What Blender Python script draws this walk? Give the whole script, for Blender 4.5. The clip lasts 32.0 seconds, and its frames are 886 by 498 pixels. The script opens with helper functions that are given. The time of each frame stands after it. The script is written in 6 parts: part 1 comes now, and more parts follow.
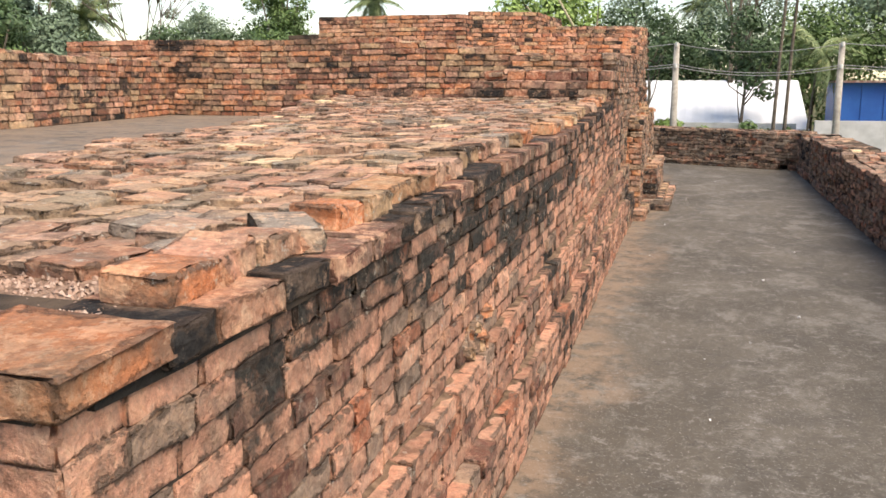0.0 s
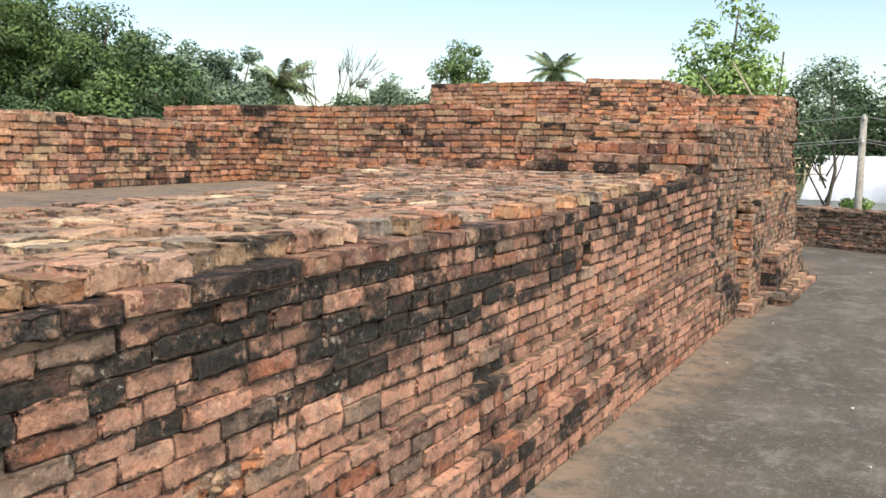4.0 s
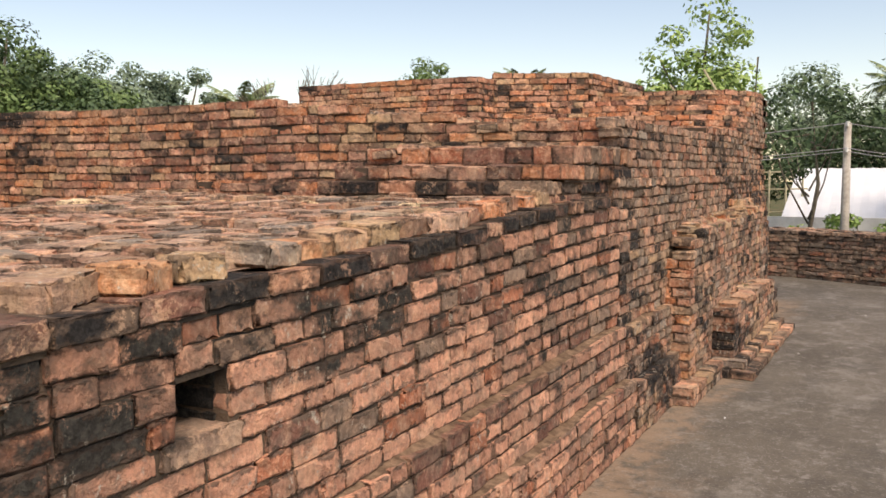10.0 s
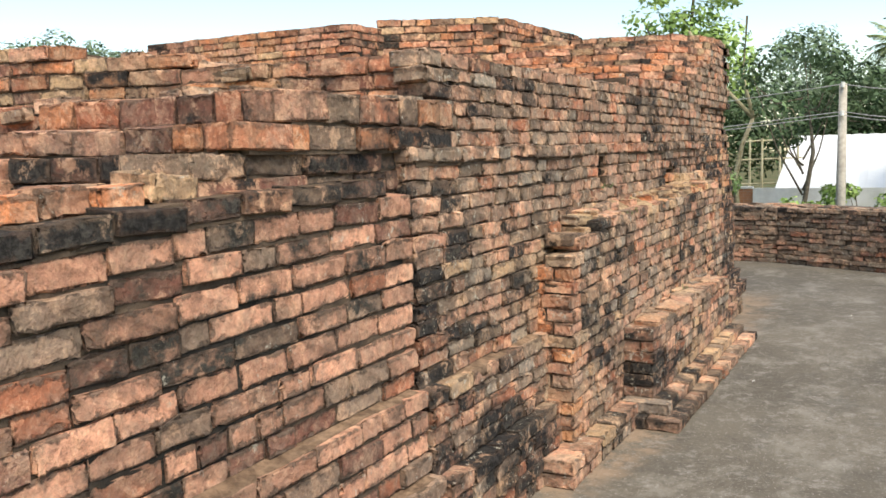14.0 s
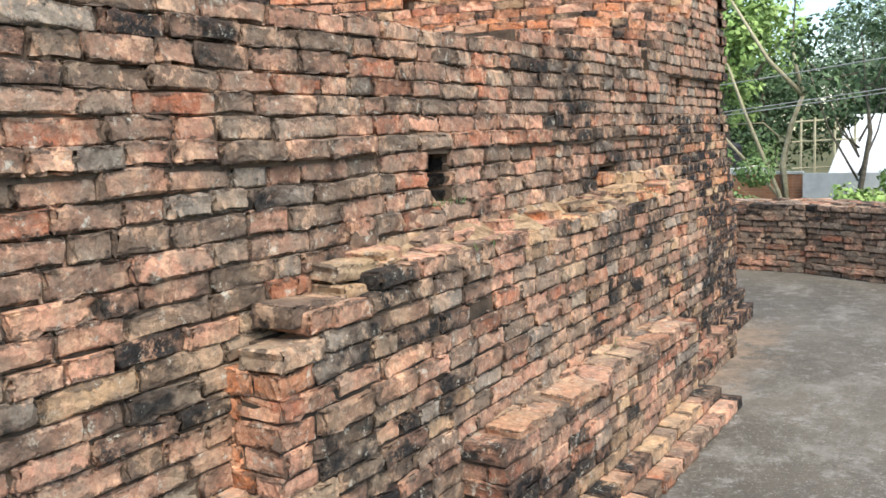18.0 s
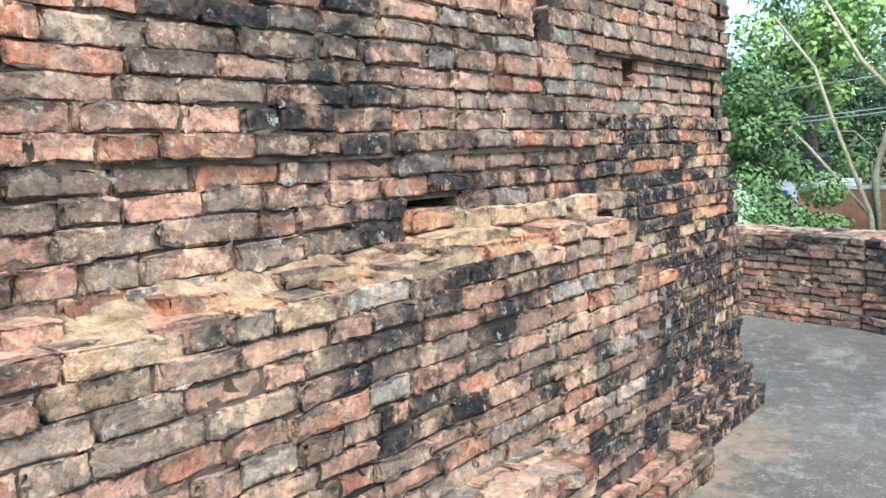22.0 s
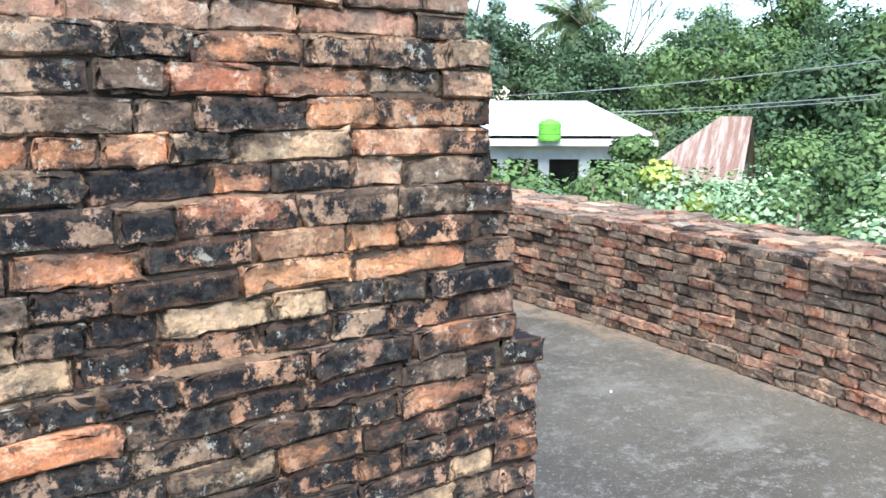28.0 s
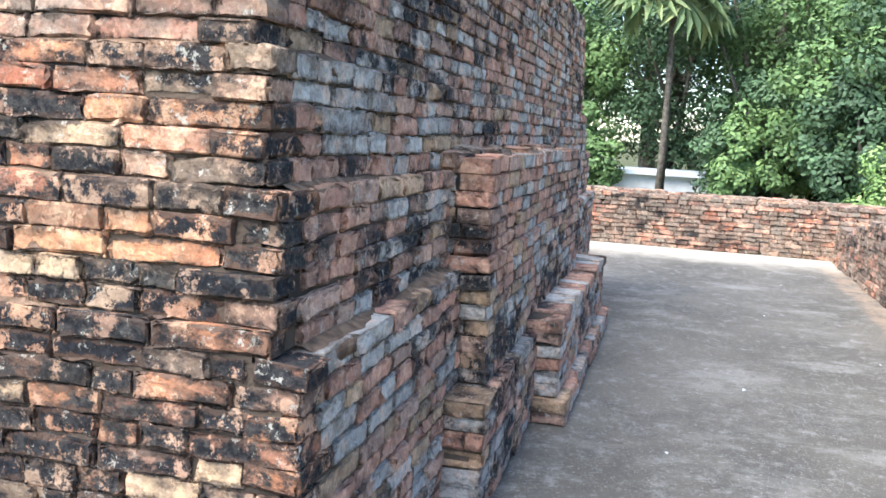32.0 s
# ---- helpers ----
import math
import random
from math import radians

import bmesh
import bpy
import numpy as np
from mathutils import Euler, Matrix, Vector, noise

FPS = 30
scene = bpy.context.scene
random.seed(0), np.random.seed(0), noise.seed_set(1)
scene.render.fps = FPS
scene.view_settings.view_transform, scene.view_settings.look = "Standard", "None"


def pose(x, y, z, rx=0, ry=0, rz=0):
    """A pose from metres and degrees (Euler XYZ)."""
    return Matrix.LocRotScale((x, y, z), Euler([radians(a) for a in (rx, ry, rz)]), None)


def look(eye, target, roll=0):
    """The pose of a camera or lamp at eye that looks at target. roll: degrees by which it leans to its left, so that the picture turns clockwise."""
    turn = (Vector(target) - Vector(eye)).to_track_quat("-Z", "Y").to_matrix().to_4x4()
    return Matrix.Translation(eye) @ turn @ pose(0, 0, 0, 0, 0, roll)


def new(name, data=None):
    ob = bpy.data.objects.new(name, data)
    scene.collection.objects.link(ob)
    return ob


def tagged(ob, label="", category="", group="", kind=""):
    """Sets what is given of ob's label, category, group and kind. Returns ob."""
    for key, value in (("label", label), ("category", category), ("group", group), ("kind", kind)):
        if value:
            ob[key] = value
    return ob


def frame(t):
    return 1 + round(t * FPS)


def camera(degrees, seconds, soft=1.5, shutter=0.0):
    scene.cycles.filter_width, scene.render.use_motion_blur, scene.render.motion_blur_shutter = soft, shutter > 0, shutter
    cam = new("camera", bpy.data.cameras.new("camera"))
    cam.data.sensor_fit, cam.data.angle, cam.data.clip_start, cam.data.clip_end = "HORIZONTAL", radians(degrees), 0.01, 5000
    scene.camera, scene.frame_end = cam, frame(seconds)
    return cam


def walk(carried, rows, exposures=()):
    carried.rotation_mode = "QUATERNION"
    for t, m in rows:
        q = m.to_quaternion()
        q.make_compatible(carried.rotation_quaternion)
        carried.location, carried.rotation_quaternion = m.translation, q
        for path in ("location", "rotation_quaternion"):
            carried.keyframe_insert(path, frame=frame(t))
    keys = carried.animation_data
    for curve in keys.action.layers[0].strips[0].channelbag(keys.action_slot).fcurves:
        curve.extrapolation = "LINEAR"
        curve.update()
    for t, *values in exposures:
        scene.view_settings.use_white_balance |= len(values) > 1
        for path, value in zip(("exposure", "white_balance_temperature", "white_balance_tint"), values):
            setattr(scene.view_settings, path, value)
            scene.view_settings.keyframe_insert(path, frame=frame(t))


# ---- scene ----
cam = camera(53.4, 32.0, soft=1.6)
METRES, EYE, TILT, LEAN, TURN = 16.7, 1.5, -10.6, 0.0, 16.0
ROWS = [
    (0.0, 0.0, 0.0, 0.0, 0.0, 0.0, -0.0),
    (0.5, 0.0102, 0.0054, 0.0008, 3.98, 0.22, -1.8),
    (1.0, 0.0209, 0.0086, 0.0015, 4.54, 0.22, -0.72),
    (1.5, 0.0309, 0.0084, 0.002, 6.8, 0.93, -2.28),
    (2.0, 0.0402, 0.0116, 0.0027, 9.35, 2.13, -2.05),
    (2.5, 0.0456, 0.0222, 0.0044, 9.42, 2.01, -2.97),
    (3.0, 0.0515, 0.0336, 0.0069, 9.06, 2.05, -2.53),
    (3.5, 0.06, 0.0445, 0.0089, 10.82, 3.33, -3.2),
    (4.0, 0.0686, 0.0575, 0.0121, 12.14, 4.02, -3.42),
    (4.5, 0.0716, 0.0714, 0.0146, 9.76, 5.43, -3.8),
    (6.5, 0.087, 0.1273, 0.0237, 11.97, 3.93, -4.07),
    (7.0, 0.0917, 0.1425, 0.0256, 12.38, 4.39, -3.51),
    (7.5, 0.0952, 0.156, 0.0288, 13.09, 4.25, -4.47),
    (8.0, 0.0947, 0.1747, 0.0332, 11.52, 6.11, -3.66),
    (8.5, 0.0966, 0.1873, 0.0348, 10.92, 5.87, -2.65),
    (9.0, 0.1025, 0.2029, 0.038, 12.69, 6.74, -2.69),
    (9.5, 0.1058, 0.2172, 0.0392, 12.67, 5.51, -2.55),
    (10.0, 0.1082, 0.2342, 0.0428, 11.59, 5.54, -1.95),
    (10.5, 0.1142, 0.2475, 0.0438, 11.33, 4.52, -1.19),
    (11.0, 0.1218, 0.2633, 0.0469, 12.98, 3.11, -1.5),
    (11.5, 0.1242, 0.2801, 0.0497, 12.04, 4.16, -1.73),
    (12.0, 0.128, 0.2959, 0.0528, 10.48, 4.6, -0.78),
    (12.5, 0.1355, 0.3094, 0.0555, 12.19, 4.52, -0.97),
    (13.0, 0.1411, 0.3248, 0.0573, 12.49, 3.6, -0.93),
    (13.5, 0.1435, 0.3411, 0.0609, 11.72, 4.08, -1.03),
    (14.0, 0.1488, 0.3574, 0.0632, 12.03, 4.06, -0.68),
    (14.5, 0.1546, 0.3724, 0.0667, 14.24, 3.78, -1.51),
    (16.5, 0.1712, 0.4342, 0.0776, 15.28, 4.84, 0.04),
    (17.0, 0.1732, 0.4507, 0.0807, 14.21, 4.51, 0.21),
    (17.5, 0.1798, 0.4653, 0.0824, 14.57, 3.48, 0.45),
    (18.0, 0.1886, 0.4801, 0.0864, 15.75, 3.01, -0.61),
    (18.5, 0.1902, 0.4968, 0.0886, 15.56, 2.08, -0.61),
    (19.0, 0.1928, 0.511, 0.0921, 14.29, 2.81, -0.03),
    (19.5, 0.2012, 0.5264, 0.0948, 16.2, 3.17, -0.08),
    (20.0, 0.2073, 0.5419, 0.0967, 17.25, 2.17, 0.26),
    (20.5, 0.2089, 0.5597, 0.0997, 16.86, 1.52, -0.17),
    (21.0, 0.2128, 0.5722, 0.1022, 16.48, 2.15, -0.6),
    (21.5, 0.2184, 0.5864, 0.1055, 20.98, 2.38, -1.54),
    (22.0, 0.222, 0.5999, 0.1081, 21.44, 2.98, -2.68),
    (22.5, 0.2248, 0.6156, 0.1119, 22.2, 3.28, -2.66),
    (23.0, 0.23, 0.6308, 0.1138, 23.76, 2.49, -2.16),
    (23.5, 0.2347, 0.6454, 0.1175, 27.05, 2.38, -3.34),
    (24.0, 0.2336, 0.6613, 0.1202, 25.54, 3.84, -3.59),
    (24.5, 0.2331, 0.6753, 0.1232, 23.69, 3.96, -2.41),
    (26.5, 0.2513, 0.74, 0.1349, 28.99, 2.29, -1.88),
    (27.0, 0.2619, 0.7546, 0.1371, 34.87, 0.42, -4.54),
    (27.5, 0.2677, 0.7725, 0.1387, 35.73, -2.07, -6.3),
    (28.0, 0.273, 0.7877, 0.1418, 38.85, -1.55, -6.81),
    (28.5, 0.282, 0.8026, 0.1445, 45.78, -2.39, -10.87),
    (29.0, 0.2863, 0.8163, 0.1471, 54.0, -2.22, -11.71),
    (29.5, 0.2875, 0.8313, 0.1508, 61.97, -2.09, -13.47),
    (30.0, 0.2949, 0.8465, 0.1525, 66.66, -2.59, -11.17),
    (30.5, 0.3023, 0.8603, 0.1547, 73.28, -4.07, -11.05),
    (31.0, 0.3035, 0.8741, 0.1581, 78.48, -5.23, -14.28),
    (31.5, 0.309, 0.8875, 0.1604, 83.66, -3.8, -12.67),
    (32.0, 0.3161, 0.9008, 0.1613, 89.1, -7.89, -13.72),
]
walk(cam, [(t, pose(0, 0, EYE, TILT, LEAN, TURN) @ pose(METRES * x, METRES * y, METRES * z, 90 + pitch, roll, yaw)) for t, x, y, z, yaw, pitch, roll in ROWS], [(0.0, 1.2, 7900, 15), (1.0, 1.2, 7550, 13), (2.0, 1.18, 7200, 10), (4.0, 1.08, 7350, 10), (7.0, 1.05, 7700, 17), (8.0, 0.95, 7800, 18), (9.0, 0.66, 8150, 16), (10.0, 0.88, 8350, 19), (11.0, 1.08, 8500, 18), (13.0, 1.25, 7950, 10), (14.0, 1.3, 7600, 8), (17.0, 1.42, 6900, 8), (19.0, 1.45, 6600, 6), (21.0, 1.67, 5950, 2), (24.0, 1.85, 5900, 3), (27.0, 1.93, 6000, 8), (28.0, 1.8, 6050, 6), (29.0, 1.7, 6050, 6), (30.0, 1.72, 6100, 10), (31.0, 1.95, 6050, 9), (32.0, 2.25, 6150, 9)])

# ---- world, sun, exposure ----
world = bpy.data.worlds.new("world")
scene.world = world
world.use_nodes = True
wn = world.node_tree
sky = wn.nodes.new("ShaderNodeTexSky")
sky.sky_type = "NISHITA"
sky.sun_disc = False
sky.sun_elevation, sky.sun_rotation = radians(54), radians(125)
sky.air_density, sky.dust_density, sky.ozone_density = 1.0, 0.3, 2.0
wn.nodes["Background"].inputs["Strength"].default_value = 0.1
wn.links.new(sky.outputs[0], wn.nodes["Background"].inputs[0])
sun = new("sun", bpy.data.lights.new("sun", "SUN"))
sun.data.energy, sun.data.angle, sun.data.color = 2.4, radians(50), (1.0, 0.95, 0.88)
sun.matrix_world = look((0, 0, 0), (-math.sin(radians(125)) * math.cos(radians(54)), -math.cos(radians(125)) * math.cos(radians(54)), -math.sin(radians(54))))

# ---- materials ----


def material(name, rough=0.9, spec=0.25):
    m = bpy.data.materials.new(name)
    m.use_nodes = True
    b = m.node_tree.nodes["Principled BSDF"]
    b.inputs["Roughness"].default_value = rough
    b.inputs["Specular IOR Level"].default_value = spec
    return m, m.node_tree, b


def node(nt, kind, ins=(), **props):
    n = nt.nodes.new(kind)
    for k, v in props.items():
        setattr_safe(n, k, v)
    for k, v in dict(ins).items():
        if isinstance(v, bpy.types.NodeSocket):
            nt.links.new(v, n.inputs[k])
        else:
            n.inputs[k].default_value = v
    return n


def setattr_safe(n, k, v):
    if k == "operation":
        n.operation = v
    elif k == "blend_type":
        n.blend_type = v
    elif k == "data_type":
        n.data_type = v
    elif k == "noise_dimensions":
        n.noise_dimensions = v
    elif k == "feature":
        n.feature = v


def math_node(nt, op, a, b=0.0, clamp=False):
    n = node(nt, "ShaderNodeMath", {0: a, 1: b}, operation=op)
    n.use_clamp = clamp
    return n.outputs[0]


def mix(nt, fac, a, b, blend="MIX"):
    n = node(nt, "ShaderNodeMix", data_type="RGBA", blend_type=blend)
    for i, v in ((0, fac), (6, a), (7, b)):
        if isinstance(v, bpy.types.NodeSocket):
            nt.links.new(v, n.inputs[i])
        else:
            n.inputs[i].default_value = v if i == 0 else (*v, 1) if len(v) == 3 else v
    return n.outputs[2]


def ramp(nt, fac, stops):
    n = nt.nodes.new("ShaderNodeValToRGB")
    e = n.color_ramp.elements
    while len(e) < len(stops):
        e.new(0.5)
    for el, (p, c) in zip(e, stops):
        el.position, el.color = p, (*c, 1) if len(c) == 3 else c
    nt.links.new(fac, n.inputs[0])
    return n.outputs[0]


def noise_tex(nt, scale, detail=4.0, rough=0.6, vec=None, offset=0.0, stretch=None):
    if vec is None:
        vec = nt.nodes.new("ShaderNodeNewGeometry").outputs["Position"]
    if offset or stretch:
        mp = nt.nodes.new("ShaderNodeMapping")
        mp.inputs["Location"].default_value = (offset, offset * 1.7, offset * 0.6)
        if stretch:
            mp.inputs["Scale"].default_value = stretch
        nt.links.new(vec, mp.inputs[0])
        vec = mp.outputs[0]
    return node(nt, "ShaderNodeTexNoise", {"Vector": vec, "Scale": scale, "Detail": detail, "Roughness": rough}).outputs[0]


def smooth(nt, v, lo, hi):
    n = node(nt, "ShaderNodeMapRange", {0: v, 1: lo, 2: hi, 3: 0.0, 4: 1.0})
    n.interpolation_type = "SMOOTHSTEP"
    return n.outputs[0]


def bump(nt, b, height, strength, dist):
    n = node(nt, "ShaderNodeBump", {"Height": height, "Strength": strength, "Distance": dist})
    nt.links.new(n.outputs[0], b.inputs["Normal"])


def brick_random(nt, shift):
    """A number for each brick, be it an object or an island of a joined mesh."""
    a = nt.nodes.new("ShaderNodeObjectInfo").outputs["Random"]
    g = nt.nodes.new("ShaderNodeNewGeometry").outputs["Random Per Island"]
    s = math_node(nt, "ADD", math_node(nt, "MULTIPLY", a, 7.31 + shift), math_node(nt, "MULTIPLY", g, 3.77 + shift))
    return math_node(nt, "FRACT", s)


ORANGE, PINK, RED = (0.54, 0.205, 0.095), (0.52, 0.265, 0.178), (0.39, 0.14, 0.078)
MAROON, BUFF, GREY = (0.21, 0.09, 0.065), (0.48, 0.31, 0.18), (0.28, 0.19, 0.14)


def brick_material(name, palette, black, lichen, dust=0.3, seed=0.0, pale=0.0, tan=0.0, worn=0.35, grime=0.75, whole=0.22, soot=(0.015, 0.0145, 0.0145), stains=(), blots=1.0, flaking=0.45, spread=0.42, chip=(0.56, 0.62, 0.7)):
    """Old fired brick: a tone for each piece, black algae crust, pale lichen specks, grey-brown dirt."""
    m, nt, b = material(name, 0.92, 0.2)
    r1, r2, r3 = brick_random(nt, 0.0), brick_random(nt, 2.13), brick_random(nt, 5.57)
    n = len(palette)
    col = ramp(nt, r1, [((i + 0.0) / n, c) for i, c in enumerate(palette)])
    for nd in nt.nodes:
        if nd.bl_idname == "ShaderNodeValToRGB":
            nd.color_ramp.interpolation = "CONSTANT"
    grain = noise_tex(nt, 130, 4, 0.75, offset=seed + 2)
    fine = noise_tex(nt, 48, 6, 0.75, offset=seed)
    mid = noise_tex(nt, 15, 6, 0.7, offset=seed + 3)
    big = noise_tex(nt, 0.9, 3, 0.55, offset=seed + 9, stretch=(1, 1, 1.9))
    blot = noise_tex(nt, 5.0, 6, 0.72, offset=seed + 13, stretch=(1, 1, 1.5))
    col = mix(nt, math_node(nt, "MULTIPLY", smooth(nt, mid, 0.44, 0.64), 0.5), col, mix(nt, 0.6, col, (0.17, 0.095, 0.07)))
    col = mix(nt, math_node(nt, "MULTIPLY", smooth(nt, fine, 0.5, 0.7), 0.28), col, (0.60, 0.40, 0.28))
    col = mix(nt, math_node(nt, "MULTIPLY", smooth(nt, grain, 0.5, 0.72), 0.35), col, (0.13, 0.08, 0.06))
    # flaked and weathered patches that do not follow the bricks
    flake = noise_tex(nt, 10, 8, 0.78, offset=seed + 71)
    damp = noise_tex(nt, 7.5, 8, 0.76, offset=seed + 83)
    col = mix(nt, math_node(nt, "MULTIPLY", smooth(nt, damp, 0.53, 0.60), 0.5), col, mix(nt, mid, (0.05, 0.036, 0.028), (0.16, 0.095, 0.065)))
    col = mix(nt, math_node(nt, "MULTIPLY", smooth(nt, flake, 0.525, 0.57), flaking), col, mix(nt, fine, (0.60, 0.31, 0.18), (0.90, 0.62, 0.42)))
    # how near the brick's own edge: chipped, grimy rims
    loc = nt.nodes.new("ShaderNodeAttribute")
    loc.attribute_name = "local"
    ax = node(nt, "ShaderNodeSeparateXYZ", {0: loc.outputs["Vector"]})
    dd = [math_node(nt, "MULTIPLY", math_node(nt, "SUBTRACT", 1.0, math_node(nt, "ABSOLUTE", ax.outputs[i])), q) for i, q in enumerate((0.1, 0.07, 0.028))]
    lo2, hi2 = math_node(nt, "MINIMUM", dd[0], dd[1]), math_node(nt, "MAXIMUM", dd[0], dd[1])
    rim = math_node(nt, "MAXIMUM", lo2, math_node(nt, "MINIMUM", hi2, dd[2]))
    rim = math_node(nt, "ADD", rim, math_node(nt, "MULTIPLY", math_node(nt, "SUBTRACT", mid, 0.5), 0.05))
    rim = math_node(nt, "ADD", rim, math_node(nt, "MULTIPLY", math_node(nt, "SUBTRACT", fine, 0.5), 0.016))
    rim = math_node(nt, "ADD", rim, math_node(nt, "MULTIPLY", math_node(nt, "SUBTRACT", flake, 0.5), 0.085))
    inner = smooth(nt, rim, 0.0005, 0.0075)
    # grey-brown dirt
    col = mix(nt, math_node(nt, "MULTIPLY", smooth(nt, noise_tex(nt, 7, 6, 0.75, offset=seed + 20), 0.40, 0.64), dust), col, mix(nt, fine, (0.14, 0.115, 0.09), (0.30, 0.25, 0.195)))
    if tan:
        col = mix(nt, math_node(nt, "MULTIPLY", smooth(nt, noise_tex(nt, 1.6, 5, 0.65, offset=seed + 60), 0.48, 0.62), tan), col, mix(nt, fine, (0.32, 0.21, 0.11), (0.62, 0.46, 0.27)))
    if pale:
        col = mix(nt, math_node(nt, "MULTIPLY", math_node(nt, "GREATER_THAN", r3, 1.0 - pale), smooth(nt, mid, 0.40, 0.50)), col, mix(nt, fine, (0.50, 0.35, 0.20), (0.82, 0.66, 0.44)))
    col = mix(nt, math_node(nt, "MULTIPLY", math_node(nt, "SUBTRACT", 1.0, inner), grime), col, mix(nt, fine, (0.05, 0.04, 0.034), (0.17, 0.125, 0.095)))
    col = mix(nt, 1.0, col, ramp(nt, fine, [(0.3, (0.68, 0.66, 0.66)), (0.47, (1.08, 1.08, 1.08)), (0.68, (1.32, 1.32, 1.3))]), "MULTIPLY")
    r4 = brick_random(nt, 8.91)
    col = mix(nt, spread, col, mix(nt, 1.0, col, ramp(nt, r4, [(0.0, (0.45, 0.44, 0.44)), (0.35, (1.0, 1.0, 0.99)), (1.0, (1.6, 1.57, 1.52))]), "MULTIPLY"))
    # black crust: whole bricks, and clouds that run over several
    k = math_node(nt, "ADD", math_node(nt, "MULTIPLY", big, 1.15), math_node(nt, "MULTIPLY", r2, whole))
    k = math_node(nt, "ADD", k, math_node(nt, "MULTIPLY", blot, blots))
    k = math_node(nt, "ADD", k, math_node(nt, "MULTIPLY", mid, 0.32))
    if stains:
        pos = node(nt, "ShaderNodeSeparateXYZ", {0: nt.nodes.new("ShaderNodeNewGeometry").outputs["Position"]})
        for y0, z0, ry, rz, amount in stains:
            dy = math_node(nt, "POWER", math_node(nt, "ABSOLUTE", math_node(nt, "DIVIDE", math_node(nt, "SUBTRACT", pos.outputs[1], y0), ry)), 2.0)
            dz = math_node(nt, "POWER", math_node(nt, "ABSOLUTE", math_node(nt, "DIVIDE", math_node(nt, "SUBTRACT", pos.outputs[2], z0), rz)), 2.0)
            k = math_node(nt, "ADD", k, math_node(nt, "MULTIPLY", math_node(nt, "SUBTRACT", 1.0, smooth(nt, math_node(nt, "ADD", dy, dz), 0.2, 1.5)), amount))
    k = math_node(nt, "ADD", k, math_node(nt, "MULTIPLY", fine, 0.18))
    level = 1.54 + 0.5 * whole + 0.5 * (blots - 1.0) - black
    # brown grime round the crust
    col = mix(nt, math_node(nt, "MULTIPLY", math_node(nt, "MULTIPLY", smooth(nt, k, level - 0.22, level + 0.05), math_node(nt, "SUBTRACT", 1.0, math_node(nt, "MULTIPLY", smooth(nt, flake, 0.54, 0.575), 0.7))), 0.7), col, mix(nt, mid, (0.045, 0.034, 0.028), (0.15, 0.10, 0.075)))
    crust = smooth(nt, k, level - 0.04, level + 0.10)
    crust = math_node(nt, "MULTIPLY", crust, math_node(nt, "SUBTRACT", 1.0, math_node(nt, "MULTIPLY", smooth(nt, flake, chip[0], chip[1]), chip[2])))
    crust = math_node(nt, "MULTIPLY", crust, math_node(nt, "SUBTRACT", 1.0, math_node(nt, "MULTIPLY", math_node(nt, "SUBTRACT", 1.0, smooth(nt, rim, 0.002, 0.012)), worn)))
    tint = mix(nt, smooth(nt, fine, 0.40, 0.64), soot, mix(nt, r3, tuple(2.2 * q for q in soot), (0.075, 0.068, 0.058)))
    col = mix(nt, math_node(nt, "MULTIPLY", crust, 0.985), col, tint)
    # lichen: pale patches and specks
    spots = math_node(nt, "MULTIPLY", smooth(nt, noise_tex(nt, 24, 7, 0.8, offset=seed + 31), 0.585, 0.625), smooth(nt, noise_tex(nt, 2.4, 4, 0.65, offset=seed + 40), 0.60 - lichen, 0.74 - lichen))
    col = mix(nt, math_node(nt, "MULTIPLY", spots, 0.8), col, mix(nt, fine, (0.34, 0.31, 0.25), (0.68, 0.63, 0.53)))
    nt.links.new(col, b.inputs["Base Color"])
    h = math_node(nt, "ADD", math_node(nt, "MULTIPLY", mid, 0.8), math_node(nt, "MULTIPLY", fine, 0.5))
    h = math_node(nt, "ADD", h, math_node(nt, "MULTIPLY", grain, 0.14))
    h = math_node(nt, "ADD", h, math_node(nt, "MULTIPLY", flake, 0.5))
    h = math_node(nt, "ADD", h, math_node(nt, "MULTIPLY", inner, 0.18))
    bump(nt, b, h, 1.0, 0.016)
    return m


BLUE_SOOT = (0.011, 0.012, 0.0145)
RUST = (0.58, 0.23, 0.105)
BROWN = (0.37, 0.205, 0.14)
DUSTY, CLAY = (0.50, 0.31, 0.225), (0.46, 0.22, 0.135)
LICHEN = (0.50, 0.47, 0.42)
DUN, ASH, SALMON = (0.21, 0.145, 0.105), (0.25, 0.215, 0.18), (0.575, 0.285, 0.19)
brick_wall = brick_material("brick_wall", [SALMON, PINK, SALMON, PINK, RED, SALMON, PINK, GREY, SALMON, PINK, MAROON], -0.02, 0.12, 0.45, 1.0, whole=0.4, blots=0.9, stains=((4.4, 1.04, 3.6, 0.17, 0.2), (3.4, 0.85, 0.9, 0.12, 0.16), (5.0, 0.3, 1.6, 0.4, 0.12), (8.5, 0.75, 0.8, 0.5, 0.12), (1.4, 0.5, 1.0, 0.4, -0.2), (7.0, 1.02, 1.4, 0.14, 0.02), (6.3, 0.7, 1.0, 0.25, -0.25), (6.8, 0.92, 1.6, 0.2, -0.12), (0.8, 1.0, 0.4, 0.3, -0.5)), flaking=0.25, grime=0.8, soot=(0.024, 0.024, 0.021))
